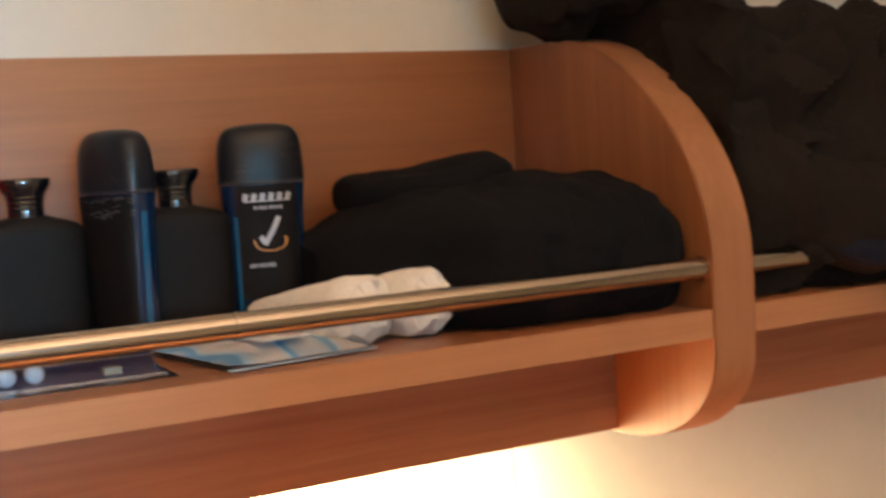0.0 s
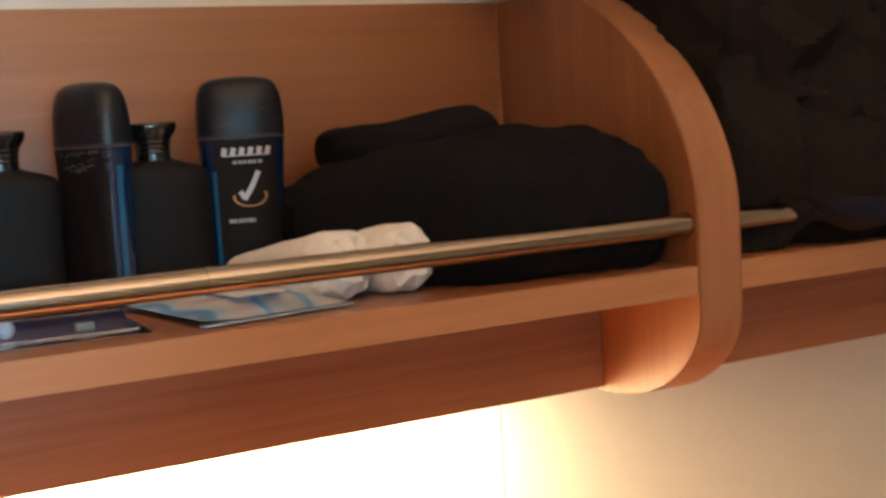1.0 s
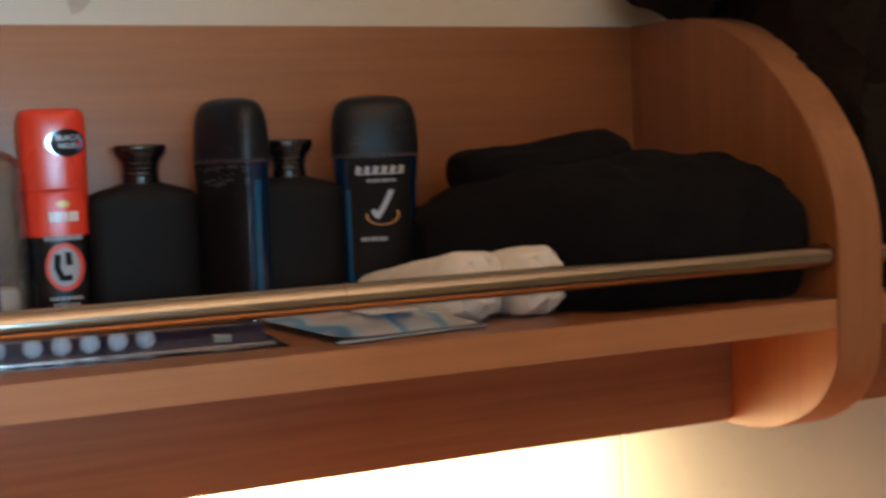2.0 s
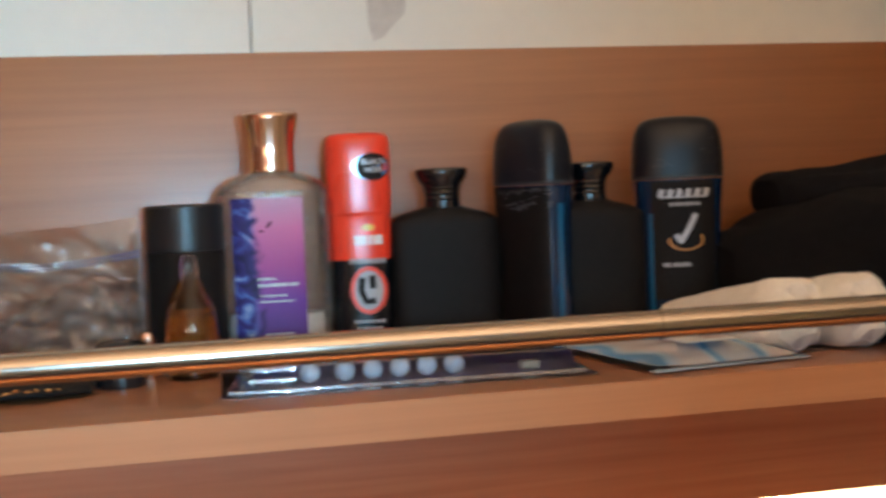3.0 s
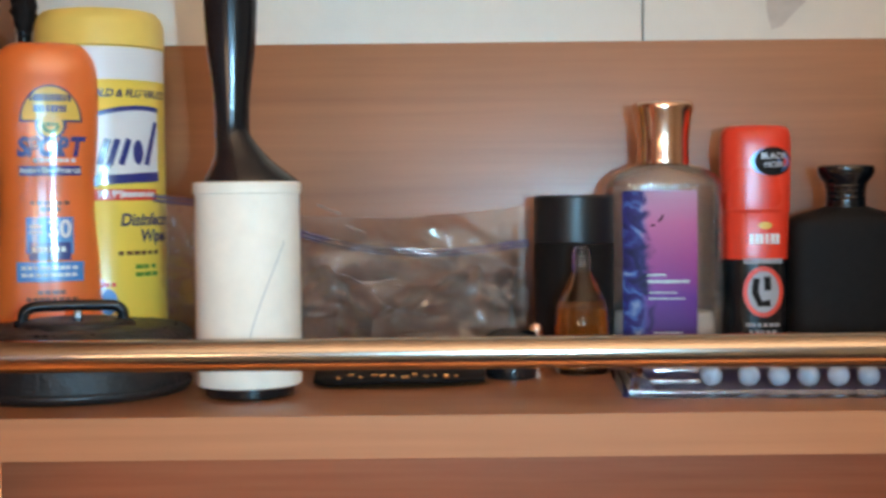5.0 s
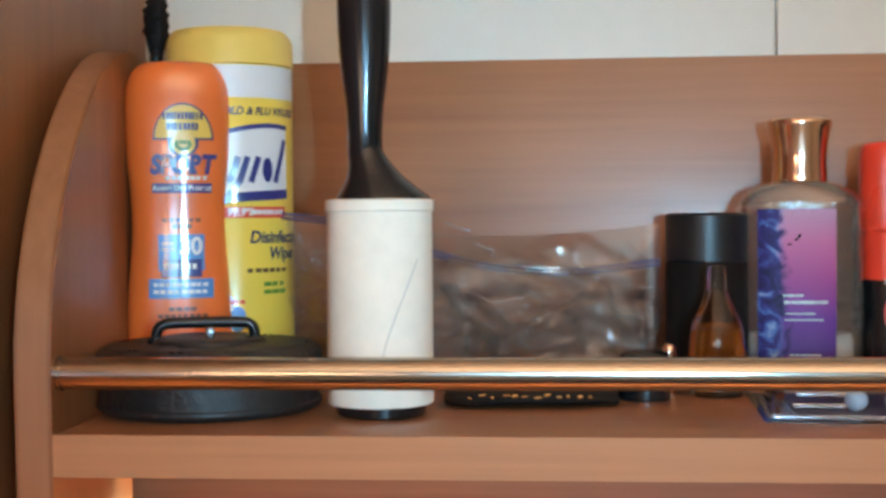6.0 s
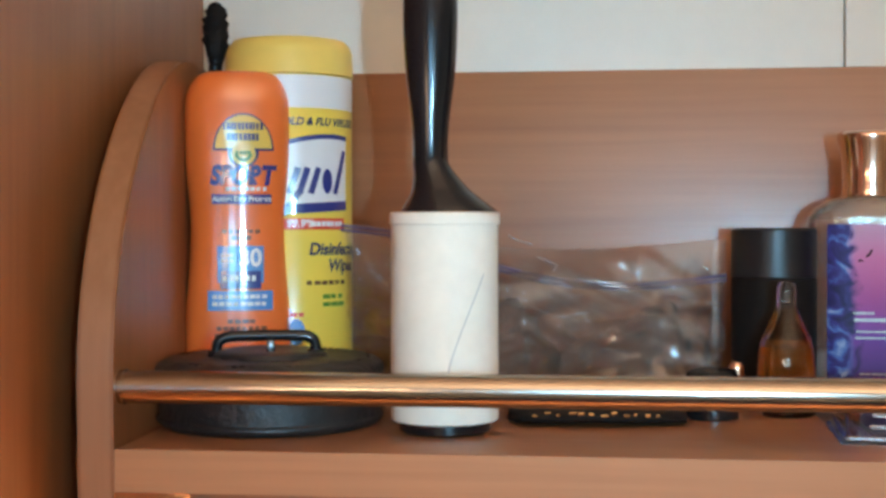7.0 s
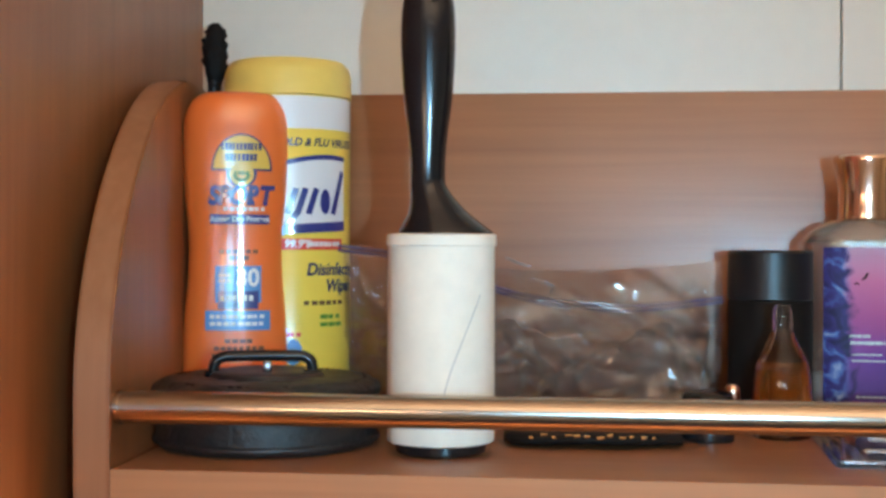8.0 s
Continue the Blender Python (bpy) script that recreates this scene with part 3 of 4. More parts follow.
def round_case():
    t = thing("round_case", "round black leather case with a steel loop handle", "case", pose(0.0505, -0.1475, Z0, 0, 0, 12))
    r = 0.0568
    side = eased([(0.0, r - 0.003, r - 0.003, 2), (0.002, r - 0.0004, r - 0.0004, 2), (0.006, r - 0.0004, r - 0.0004, 2), (0.024, r - 0.0012, r - 0.0012, 2), (0.026, r - 0.003, r - 0.003, 2)], 3)
    part("base", loft(side, 64), LEATHER, t)
    part("bead", loft([(0.0022, r + 0.0002, r + 0.0002, 2), (0.0032, r + 0.0010, r + 0.0010, 2), (0.0046, r + 0.0010, r + 0.0010, 2), (0.0056, r + 0.0002, r + 0.0002, 2)], 64, caps=False), LEATHER, t)
    lid = eased([(0.0245, r - 0.001, r - 0.001, 2), (0.0260, r + 0.0012, r + 0.0012, 2), (0.0300, r + 0.0010, r + 0.0010, 2), (0.0325, r - 0.003, r - 0.003, 2), (0.0340, r - 0.012, r - 0.012, 2), (0.0345, 0.006, 0.006, 2)], 3)
    bm = loft(lid, 64)
    for v in bm.verts:
        if v.co.z > 0.032:
            v.co.z += 0.0016 * noise.noise(v.co * 110) + 0.0006 * noise.noise(v.co * 300)
    part("lid", bm, LEATHER, t, "worn leather lid")
    part("lid_ridge", loft([(0.0330, 0.030, 0.030, 2), (0.0362, 0.028, 0.028, 2), (0.0372, 0.024, 0.024, 2), (0.0362, 0.020, 0.020, 2)], 48), LEATHER, t)
    loop = eased([(-0.0275, 0, 0.0355), (-0.0268, 0, 0.0405), (-0.0235, 0, 0.0432), (-0.016, 0, 0.0442), (0.014, 0, 0.0442), (0.0200, 0, 0.0432), (0.0226, 0, 0.0405), (0.0230, 0, 0.0355)], 3)
    part("handle", rod(loop, 0.0029, 16), BLACK, t, "glossy black loop handle")
    part("latch", box(-0.0022, 0.0022, -0.003, 0.003, 0.034, 0.0420, 0.001), DARKSTEEL, t, "worn metal latch")
    for x in (-0.0275, 0.0230):
        part("handle_foot", rod([(x, 0, 0.0335), (x, 0, 0.0372)], 0.0045, 16), BLACK, t)
    stitch = bmesh.new()
    for k in range(72):
        a, b = radians(5 * k), radians(5 * k + 3)
        rod([((r - 0.0065) * math.cos(a), (r - 0.0065) * math.sin(a), 0.0334), ((r - 0.0065) * math.cos(b), (r - 0.0065) * math.sin(b), 0.0334)], 0.0005, 5, stitch)
    part("stitching", stitch, BLACK_MATT, t, "seam of dark stitches round the lid", kind="stuff")


round_case()


def lint_roller():
    t = thing("lint_roller", "lint roller with white paper and black handle standing upright", "lint roller", pose(0.1428, -0.1700, Z0))
    r = 0.0263
    part("foot_cap", loft([(0.0, r - 0.006, r - 0.006, 2), (0.0012, r - 0.0042, r - 0.0042, 2), (0.006, r - 0.0036, r - 0.0036, 2)], 48), BLACK, t)
    part("paper_roll", loft([(0.0058, 0.016, 0.016, 2), (0.006, r - 0.0008, r - 0.0008, 2), (0.0066, r, r, 2), (0.1062, r - 0.0002, r - 0.0002, 2), (0.1068, r - 0.001, r - 0.001, 2), (0.1066, 0.012, 0.012, 2)], 56), PAPER, t, "white adhesive paper roll")

    def arc(u, z):
        return ((r + 0.0005) * math.sin(u / r), -(r + 0.0005) * math.cos(u / r), z)
    part("sheet_edge", strokes(arc, [[(0.004 + 0.019 * k / 10, 0.030 + 0.048 * (k / 10) ** 0.8) for k in range(11)]], 0.0007), mat("sheet edge", (0.55, 0.51, 0.45), 0.8), t, "torn sheet edge")
    part("sheet_seam", strokes(arc, [[(-0.0285, 0.0072 + 0.0098 * k) for k in range(11)]], 0.0010), mat("seam", (0.62, 0.42, 0.32), 0.8), t, "pinkish sheet seam")
    part("rim", loft([(0.1010, r + 0.0002, r + 0.0002, 2), (0.1014, r + 0.0007, r + 0.0007, 2), (0.1064, r + 0.0005, r + 0.0005, 2), (0.1070, r - 0.0006, r - 0.0006, 2), (0.1071, 0.014, 0.014, 2)], 56, caps=False), PAPER, t, "plain rim above the sheets")
    s = eased([(0.1060, 0.0210, 0.0200, 2), (0.1085, 0.0205, 0.0195, 2), (0.1140, 0.0160, 0.0165, 2), (0.1200, 0.0120, 0.0130, 2), (0.1310, 0.0088, 0.0095, 2), (0.1500, 0.0092, 0.0095, 2), (0.1750, 0.0122, 0.0110, 2),
               (0.2000, 0.0134, 0.0118, 2), (0.2180, 0.0128, 0.0112, 2), (0.2300, 0.0098, 0.0090, 2), (0.2365, 0.0048, 0.0045, 2)], 5)
    bm = loft(s, 32)
    for v in bm.verts:
        k = max(0.0, min(1.0, (0.131 - v.co.z) / 0.024))
        v.co.x += -0.0068 + 0.0068 * k + (0.0050 * k if v.co.x > 0 else 0.0)
    hole = rod([(0.0042, -0.03, 0.2225), (-0.0178, 0.03, 0.2225)], 0.0034, 20)
    cut = part("hole", hole, BLACK, t)
    h = part("handle", bm, BLACK, t, "glossy black moulded handle with a hanging hole")
    mod = h.modifiers.new("hole", "BOOLEAN")
    mod.object, mod.operation = cut, "DIFFERENCE"
    bpy.context.view_layer.update()
    me = bpy.data.meshes.new_from_object(h.evaluated_get(bpy.context.evaluated_depsgraph_get()))
    h.modifiers.clear()
    h.data = me
    bpy.data.objects.remove(cut)


lint_roller()


def black_can():
    t = thing("spray_can", "matt black grooming can with glossy cap", "can", pose(0.3182, -0.0480, Z0))
    r = 0.0236
    part("body", loft([(0.0, r - 0.001, r - 0.001, 2), (0.001, r, r, 2), (0.070, r, r, 2), (0.0708, r - 0.0006, r - 0.0006, 2)], 48), BLACK_MATT, t)
    part("cap", loft([(0.0710, r - 0.0006, r - 0.0006, 2), (0.0716, r + 0.0002, r + 0.0002, 2), (0.0975, r, r, 2), (0.0990, r - 0.0012, r - 0.0012, 2), (0.0992, 0.005, 0.005, 2)], 48), BLACK_SATIN, t, "glossy black cap")


black_can()


def perfume():
    t = thing("perfume_vial", "small conical glass vial half full of amber perfume", "perfume bottle", pose(0.3175, -0.0975, Z0))
    s = eased([(0.0, 0.0142, 0.0142, 2), (0.002, 0.0154, 0.0154, 2), (0.020, 0.0154, 0.0154, 2), (0.036, 0.0139, 0.0139, 2), (0.045, 0.0106, 0.0106, 2), (0.0525, 0.0072, 0.0072, 2), (0.0565, 0.0056, 0.0056, 2)], 4)
    part("glass", loft(s, 32), GLASS, t)
    part("perfume", loft([(0.003, 0.0138, 0.0138, 2), (0.020, 0.0140, 0.0140, 2), (0.0360, 0.0126, 0.0126, 2)], 32), LIQUID, t, "amber liquid")
    part("stopper", loft(eased([(0.0567, 0.0044, 0.0044, 2), (0.058, 0.0050, 0.0050, 2), (0.0680, 0.0048, 0.0048, 2), (0.0704, 0.0032, 0.0032, 2), (0.0708, 0.001, 0.001, 2)], 3), 24), GLASS, t, "rounded glass stopper")


perfume()


def lotion():
    t = thing("lotion_bottle", "clear lotion bottle with purple label and rose-gold cap", "bottle", pose(0.3722, -0.0440, Z0, 0, 0, -4))
    s = eased([(0.0, 0.0338, 0.0182, 2.8), (0.003, 0.0350, 0.0196, 2.8), (0.095, 0.0350, 0.0196, 2.8), (0.104, 0.0343, 0.0192, 2.7), (0.110, 0.0308, 0.0176, 2.5), (0.1145, 0.0235, 0.0155, 2.2), (0.1165, 0.0165, 0.0140, 2)], 4)
    part("body", loft(s, 56), BOTTLE, t, "smoky clear plastic body")
    part("lotion", loft([(0.003, 0.0300, 0.0160, 2.8), (0.024, 0.0300, 0.0160, 2.8), (0.029, 0.0285, 0.0150, 2.8)], 40), SOCK, t, "remaining pale lotion")
    f, g = front_of(s, 0.0005), front_of(s, 0.0008)
    part("label", patch(f, -0.0255, 0.0178, 0.010, 0.1010, 20, 12), ART, t, "purple and pink printed label")
    part("label_writing", bars(g, 0.0010, 0.0480, 0.024, 0.0019, 18, 30, bars(g, -0.0060, 0.0518, 0.011, 0.0015, 8, 31)), SILVER, t)
    part("label_print", bars(g, -0.002, 0.0415, 0.016, 0.0009, 12, 32, bars(g, 0.000, 0.0380, 0.021, 0.0009, 15, 33, bars(g, 0.001, 0.018, 0.018, 0.0010, 6, 34))), SILVER, t)
    part("label_leaf", strokes(g, [[(-0.0050, 0.0830), (-0.0032, 0.0845), (-0.0020, 0.0868)]], 0.0013, strokes(g, [[(-0.0092, 0.0804), (-0.0078, 0.0812), (-0.0066, 0.0806)]], 0.0010)), BLACK_MATT, t)
    c = eased([(0.1165, 0.0150, 0.0135, 2), (0.1180, 0.0156, 0.0140, 2), (0.130, 0.0152, 0.0137, 2), (0.142, 0.0166, 0.0150, 2), (0.1495, 0.0182, 0.0164, 2), (0.1520, 0.0180, 0.0162, 2), (0.1530, 0.0168, 0.0150, 2)], 4)
    c.append((0.1522, 0.0158, 0.0140, 2))
    c.append((0.1518, 0.004, 0.004, 2))
    part("cap", loft(c, 48), COPPER, t, "mirror-bright rose-gold cap")


lotion()


def polish():
    t = thing("shoe_polish", "red and black liquid shoe polish bottle", "bottle", pose(0.4268, -0.0440, Z0, 0, 0, -6))
    s = eased([(0.0, 0.0178, 0.0145, 2.8), (0.002, 0.0186, 0.0152, 2.8), (0.058, 0.0186, 0.0152, 2.8), (0.086, 0.0194, 0.0156, 2.8)], 3)
    part("body", loft(s, 44), BLACK, t)
    b2 = [(0.060, 0.0189, 0.0155, 2.8), (0.086, 0.0196, 0.0158, 2.8), (0.0885, 0.0190, 0.0152, 2.8)]
    part("shoulder", loft(b2, 44), RED, t, "red upper body")
    cap = eased([(0.0885, 0.0192, 0.0154, 3), (0.090, 0.0200, 0.0160, 3), (0.118, 0.0205, 0.0162, 3), (0.131, 0.0203, 0.0160, 3), (0.1365, 0.0190, 0.0146, 3), (0.1388, 0.0150, 0.0110, 2.8), (0.1392, 0.006, 0.004, 2.5)], 4)
    part("cap", loft(cap, 44), RED, t, "rounded red cap")
    f, g, h = front_of(s, 0.0006), front_of(s, 0.0009), front_of(s, 0.0012)
    fc, gc = front_of(cap, 0.0004), front_of(cap, 0.0007)
    part("cap_label", oval(fc, 0.0085, 0.1175, 0.0105, 0.0085), BLACK_MATT, t, "black oval cap label")
    part("cap_label_edge", oval(front_of(cap, 0.0003), 0.0065, 0.1175, 0.0112, 0.0080), LIGHTBLUE, t)
    part("cap_lettering", words(gc, "BLACK", 0.0090, 0.1205, 0.0048), SILVER, t, "word reading BLACK")
    part("cap_lettering", words(gc, "NOIR", 0.0090, 0.1155, 0.0046), SILVER, t, "word reading NOIR")
    part("mark_print", bars(front_of(b2, 0.0006), 0.004, 0.0722, 0.018, 0.0060, 6, 40), WHITE, t)
    part("mark_peak", oval(front_of(b2, 0.0006), 0.004, 0.0800, 0.0040, 0.0022), GOLDPRINT, t)
    part("name_print", bars(f, 0.003, 0.0592, 0.023, 0.0032, 11, 41), GREY, t)
    part("round_mark", oval(f, 0.003, 0.0410, 0.0118, 0.0150), REDPRINT, t, "red ring around a shoe picture")
    part("round_field", oval(g, 0.003, 0.0410, 0.0092, 0.0122), GREY, t)
    part("shoe_picture", strokes(h, [[(-0.001, 0.049), (-0.002, 0.041), (0.001, 0.034), (0.007, 0.0345)], [(0.005, 0.050), (0.0055, 0.042)]], 0.0040), BLACK_MATT, t)
    part("foot_print", bars(f, 0.003, 0.0215, 0.020, 0.0020, 6, 42, bars(f, 0.003, 0.0175, 0.016, 0.0018, 5, 43)), GREY, t)


polish()


def cologne(m):
    t = thing("cologne_bottle", "flat black cologne bottle with glossy ribbed neck", "bottle", m, "black cologne bottles")
    s = eased([(0.0, 0.0335, 0.0125, 4), (0.002, 0.0350, 0.0140, 4), (0.060, 0.0352, 0.0140, 4), (0.078, 0.0350, 0.0138, 4), (0.0835, 0.0325, 0.0130, 3.6), (0.0865, 0.0260, 0.0118, 3), (0.0890, 0.0170, 0.0105, 2.4), (0.0905, 0.0128, 0.0100, 2)], 4)
    part("body", loft(s, 56), BLACK_MATT, t)
    n = eased([(0.0900, 0.0120, 0.0105, 2), (0.0960, 0.0112, 0.0102, 2), (0.1030, 0.0120, 0.0108, 2), (0.1075, 0.0150, 0.0128, 2), (0.1110, 0.0166, 0.0140, 2), (0.1140, 0.0166, 0.0140, 2), (0.1150, 0.0155, 0.0130, 2)], 4)
    n.append((0.1146, 0.004, 0.004, 2))
    neck = part("neck", loft(n, 40), BLACK_GLASS, t, "glossy flared black neck")
    for z in (0.0955, 0.0990, 0.1025):
        r = at_height(n, z)
        part("rib", loft([(z - 0.0010, r[0], r[1], 2), (z, r[0] + 0.0006, r[1] + 0.0006, 2), (z + 0.0010, r[0], r[1], 2)], 40), BLACK_GLASS, neck)
    return t


first = cologne(pose(0.4800, -0.0480, Z0, 0, 0, -3))
copy_thing(first, pose(0.5755, -0.0560, Z0, 0, 0, -8))

STICK = eased([(0.0, 0.0245, 0.0125, 2.7), (0.003, 0.0260, 0.0140, 2.7), (0.040, 0.0262, 0.0142, 2.7), (0.075, 0.0272, 0.0148, 2.7), (0.093, 0.0285, 0.0156, 2.7), (0.1015, 0.0291, 0.0160, 2.7)], 4)
STICKCAP = eased([(0.1020, 0.0286, 0.0157, 2.7), (0.1036, 0.0295, 0.0164, 2.7), (0.1180, 0.0293, 0.0163, 2.6), (0.1295, 0.0280, 0.0152, 2.5), (0.1370, 0.0250, 0.0128, 2.4), (0.1408, 0.0195, 0.0092, 2.3), (0.1424, 0.0100, 0.0045, 2.2)], 5)


def stick(name, label, m):
    t = thing(name, label, "deodorant", m)
    part("body", loft(STICK, 48), BLUESIDE, t, "deep blue plastic body")
    cap = part("cap", loft(STICKCAP, 48), CAP_NAVY, t, "dark slate domed cap")
    part("cap_lip", loft([(0.1021, 0.0288, 0.0159, 2.7), (0.1024, 0.0295, 0.0164, 2.7), (0.1034, 0.0297, 0.0166, 2.7), (0.1040, 0.0294, 0.0163, 2.7)], 48, caps=False), CAP_LIP, cap, "paler worn lip")
    rnd = random.Random(len(label))
    scuffs = bmesh.new()
    on_cap = around(STICKCAP, 0.0003)
    for k in range(9):
        a, z = rnd.uniform(-150, -30), rnd.uniform(0.106, 0.132)
        strokes(on_cap, [[(a + 5 * j, z + 0.0011 * j * rnd.uniform(-1, 1)) for j in range(rnd.randint(2, 5))]], 0.0005, scuffs)
    part("scuff", scuffs, CAP_LIP, cap, "fine pale scratches", kind="stuff")
    return t


def deodorants():
    t = stick("deodorant_stick", "dark blue deodorant stick, label turned to the front", pose(0.6350, -0.0620, Z0, 0, 0, -14))
    f, g, h = front_of(STICK, 0.0004), front_of(STICK, 0.0007), front_of(STICK, 0.0010)
    part("label", patch(f, -0.0195, 0.0215, 0.024, 0.1005, 16, 10), BLACK_MATT, t, "black front label")
    part("blue_edge", patch(g, -0.0215, -0.0190, 0.010, 0.080, 3, 8), BLUESHINE, t)
    # brand mark as plain outlined blocks
    part("brand_mark_print", strokes(g, [[(-0.0140 + 0.0058 * k, 0.0902), (-0.0128 + 0.0058 * k, 0.0952)] for k in range(6)], 0.0034, strokes(g, [[(-0.0148 + 0.0031 * k, 0.0900) for k in range(11)]], 0.0009)), SILVER, t, "pale mark of slanted blocks")
    part("small_print", bars(g, 0.002, 0.0855, 0.020, 0.0022, 6, 51), GREY, t)
    part("check", strokes(h, [[(-0.0045, 0.0660), (-0.0015, 0.0610)], [(-0.0020, 0.0605), (0.0035, 0.0690), (0.0085, 0.0790)]], 0.0034), SILVER, t, "silver tick mark")
    part("swoosh", oval(g, 0.0020, 0.0625, 0.0115, 0.0070, 24, 0.88, 170, 385), SWOOSH, t, "orange swoosh ring")
    part("foot_print", bars(g, -0.004, 0.0465, 0.018, 0.0026, 6, 52), GREY, t)
    t = stick("deodorant_stick", "dark deodorant stick turned sideways, with a blue stripe", pose(0.5335, -0.0700, Z0, 0, 0, -66))
    ar, ar2 = around(STICK, 0.0005), around(STICK, 0.0008)
    part("label", patch(ar, -150, -30, 0.004, 0.1005, 16, 10), BLACK_MATT, t, "black back label")
    part("blue_edge", patch(ar2, -13, -1, 0.002, 0.090, 4, 10), BLUESHINE, t, "bright blue stripe")
    rnd, worn = random.Random(53), bmesh.new()
    for k in range(26):
        a, z = rnd.uniform(-118, -34), rnd.uniform(0.086, 0.0995)
        strokes(around(STICK, 0.0011), [[(a + 4 * j, z + rnd.uniform(-0.0012, 0.0012)) for j in range(rnd.randint(2, 5))]], rnd.uniform(0.0005, 0.0014), worn)
    part("worn_patch", worn, mat("worn print", (0.055, 0.055, 0.06), 0.5), t, "rubbed-off pale print", kind="stuff")


deodorants()


# ---- bag, packs and clothes ----
def zip_bag():
    t = thing("zip_bag", "clear plastic zip bag with purple seal, slumped behind toiletries", "plastic bag", pose(0, 0, Z0))
    x0, x1 = 0.070, 0.291

    def top(x):
        f = (x - x0) / (x1 - x0)
        return 0.098 - 0.0125 * math.sin(math.pi * min(1, f / 1.24)) + 0.002 * f

    def sheet(y, bulge, seed, rough):
        bm = bmesh.new()
        nx, nz = 120, 56
        g = []
        for j in range(nz + 1):
            row = []
            for i in range(nx + 1):
                x, q = x0 + (x1 - x0) * i / nx, j / nz
                z = 0.002 + (top(x) - 0.002) * q
                belly = math.sin(math.pi * min(1, (1 - q) * 1.25)) * math.sin(math.pi * i / nx) ** 0.5
                p = Vector((x * 27 + z * 9, z * 38, seed))
                crease = 0.9 * (1 - min(1, abs(noise.noise(p)) * 2.4)) ** 2 + 0.35 * (1 - min(1, abs(noise.noise(p * 2.1 + Vector((4, 1, 9)))) * 2.6)) ** 2 + 0.5 * noise.noise(p * 0.5)
                fade = min(1, (1 - q) * 2.2)
                row.append(bm.verts.new((x, y - bulge * belly + rough * fade * crease + 0.002 * noise.noise(Vector((x * 40, seed, q))), z)))
            g.append(row)
        for j in range(nz):
            for i in range(nx):
                bm.faces.new((g[j][i], g[j][i + 1], g[j + 1][i + 1], g[j + 1][i]))
        return bm
    part("front_film", sheet(-0.050, 0.034, 3.1, 0.015), BAGFILM, t)
    part("back_film", sheet(-0.014, -0.004, 7.7, 0.006), BAGFILM, t)
    seal = eased([(x0, 0.0985), (0.115, 0.0920), (0.164, 0.0750), (0.200, 0.0672), (0.235, 0.0648), (0.265, 0.0668), (x1, 0.0700)], 8)

    def seal_at(x, z):
        return (x, -0.0560 - 0.010 * math.sin(math.pi * (x - x0) / (x1 - x0)), z)
    band = bmesh.new()
    rows = [[band.verts.new(seal_at(x, z + q)) for q in (-0.0014, 0.0012, 0.0038)] for x, z in seal]
    for a, b in zip(rows, rows[1:]):
        for k in range(2):
            band.faces.new((a[k], b[k], b[k + 1], a[k + 1]))
    part("seal_band", band, SEAL, t, "translucent mauve seal band")
    bm = bmesh.new()
    for k in range(2):
        rod([(x, y - 0.0007, z) for x, y, z in [seal_at(x, z + 0.0024 * k) for x, z in seal]], 0.0005, 8, bm)
    for line in (((0.1684, 0.0947), (0.1754, 0.0915), (0.1818, 0.0896)), ((0.1843, 0.0829), (0.1901, 0.0806), (0.1958, 0.0781), (0.1933, 0.0749)),
                 ((0.1722, 0.0556), (0.1843, 0.0538), (0.1955, 0.0493), (0.2129, 0.0520)), ((0.1983, 0.0455), (0.2050, 0.0373), (0.2193, 0.0323), (0.2382, 0.0286)),
                 ((0.2629, 0.0421), (0.2645, 0.0371), (0.2651, 0.0333)), ((0.2781, 0.0574), (0.2825, 0.0565), (0.2868, 0.0568)), ((0.2825, 0.0546), (0.2813, 0.0403), (0.2788, 0.0245))):
        part("crease", rod([(x, -0.0600 - 0.010 * math.sin(math.pi * (x - x0) / (x1 - x0)), z) for x, z in eased(line, 4)], 0.0006, 8), CLEARRIB, t, "shiny crease")
    part("zip_seal", bm, mat("purple zip seal", (0.06, 0.04, 0.13), 0.4), t, "purple press seal")


zip_bag()


def heap(ctrl, seg=56, steps=8, amp=0.003, scale=30.0, fold=0.003, seed=0.0, crease=0.0):
    """Heaped cloth: superellipse slices (x, centre y, centre z, half y, half z) with folds."""
    bm = bmesh.new()
    rings = []
    for x, cy, cz, hy, hz in eased(ctrl, steps):
        ring = []
        for j in range(seg):
            a = 2 * math.pi * j / seg
            c, s = math.cos(a), math.sin(a)
            y = cy + hy * math.copysign(abs(c) ** 0.8, c)
            z = cz + hz * math.copysign(abs(s) ** 0.8, s)
            p = Vector((x * scale, y * scale * 1.6, z * scale * 1.3 + seed))
            d = amp * noise.noise(p) + fold * (abs(noise.noise(p * 0.6 + Vector((seed, 3, 1)))) - 0.25) * 2 + amp * 0.35 * noise.noise(p * 3.1)
            if crease:
                q = Vector((x * 9 + z * 14, y * 6, z * 7 - x * 16 + seed))
                d += crease * ((1 - min(1, abs(noise.noise(q)) * 2.2)) ** 3 - 0.8 * (1 - min(1, abs(noise.noise(q * 1.7 + Vector((5, 2, 8)))) * 2.6)) ** 4)
            ring.append(bm.verts.new((x + 0.4 * d, y + d * c, max(0.0003, z + d * s))))
        rings.append(ring)
    for a, b in zip(rings, rings[1:]):
        for j in range(seg):
            bm.faces.new((a[j], a[(j + 1) % seg], b[(j + 1) % seg], b[j]))
    bm.faces.new(rings[0][::-1])
    bm.faces.new(rings[-1])
    return bm


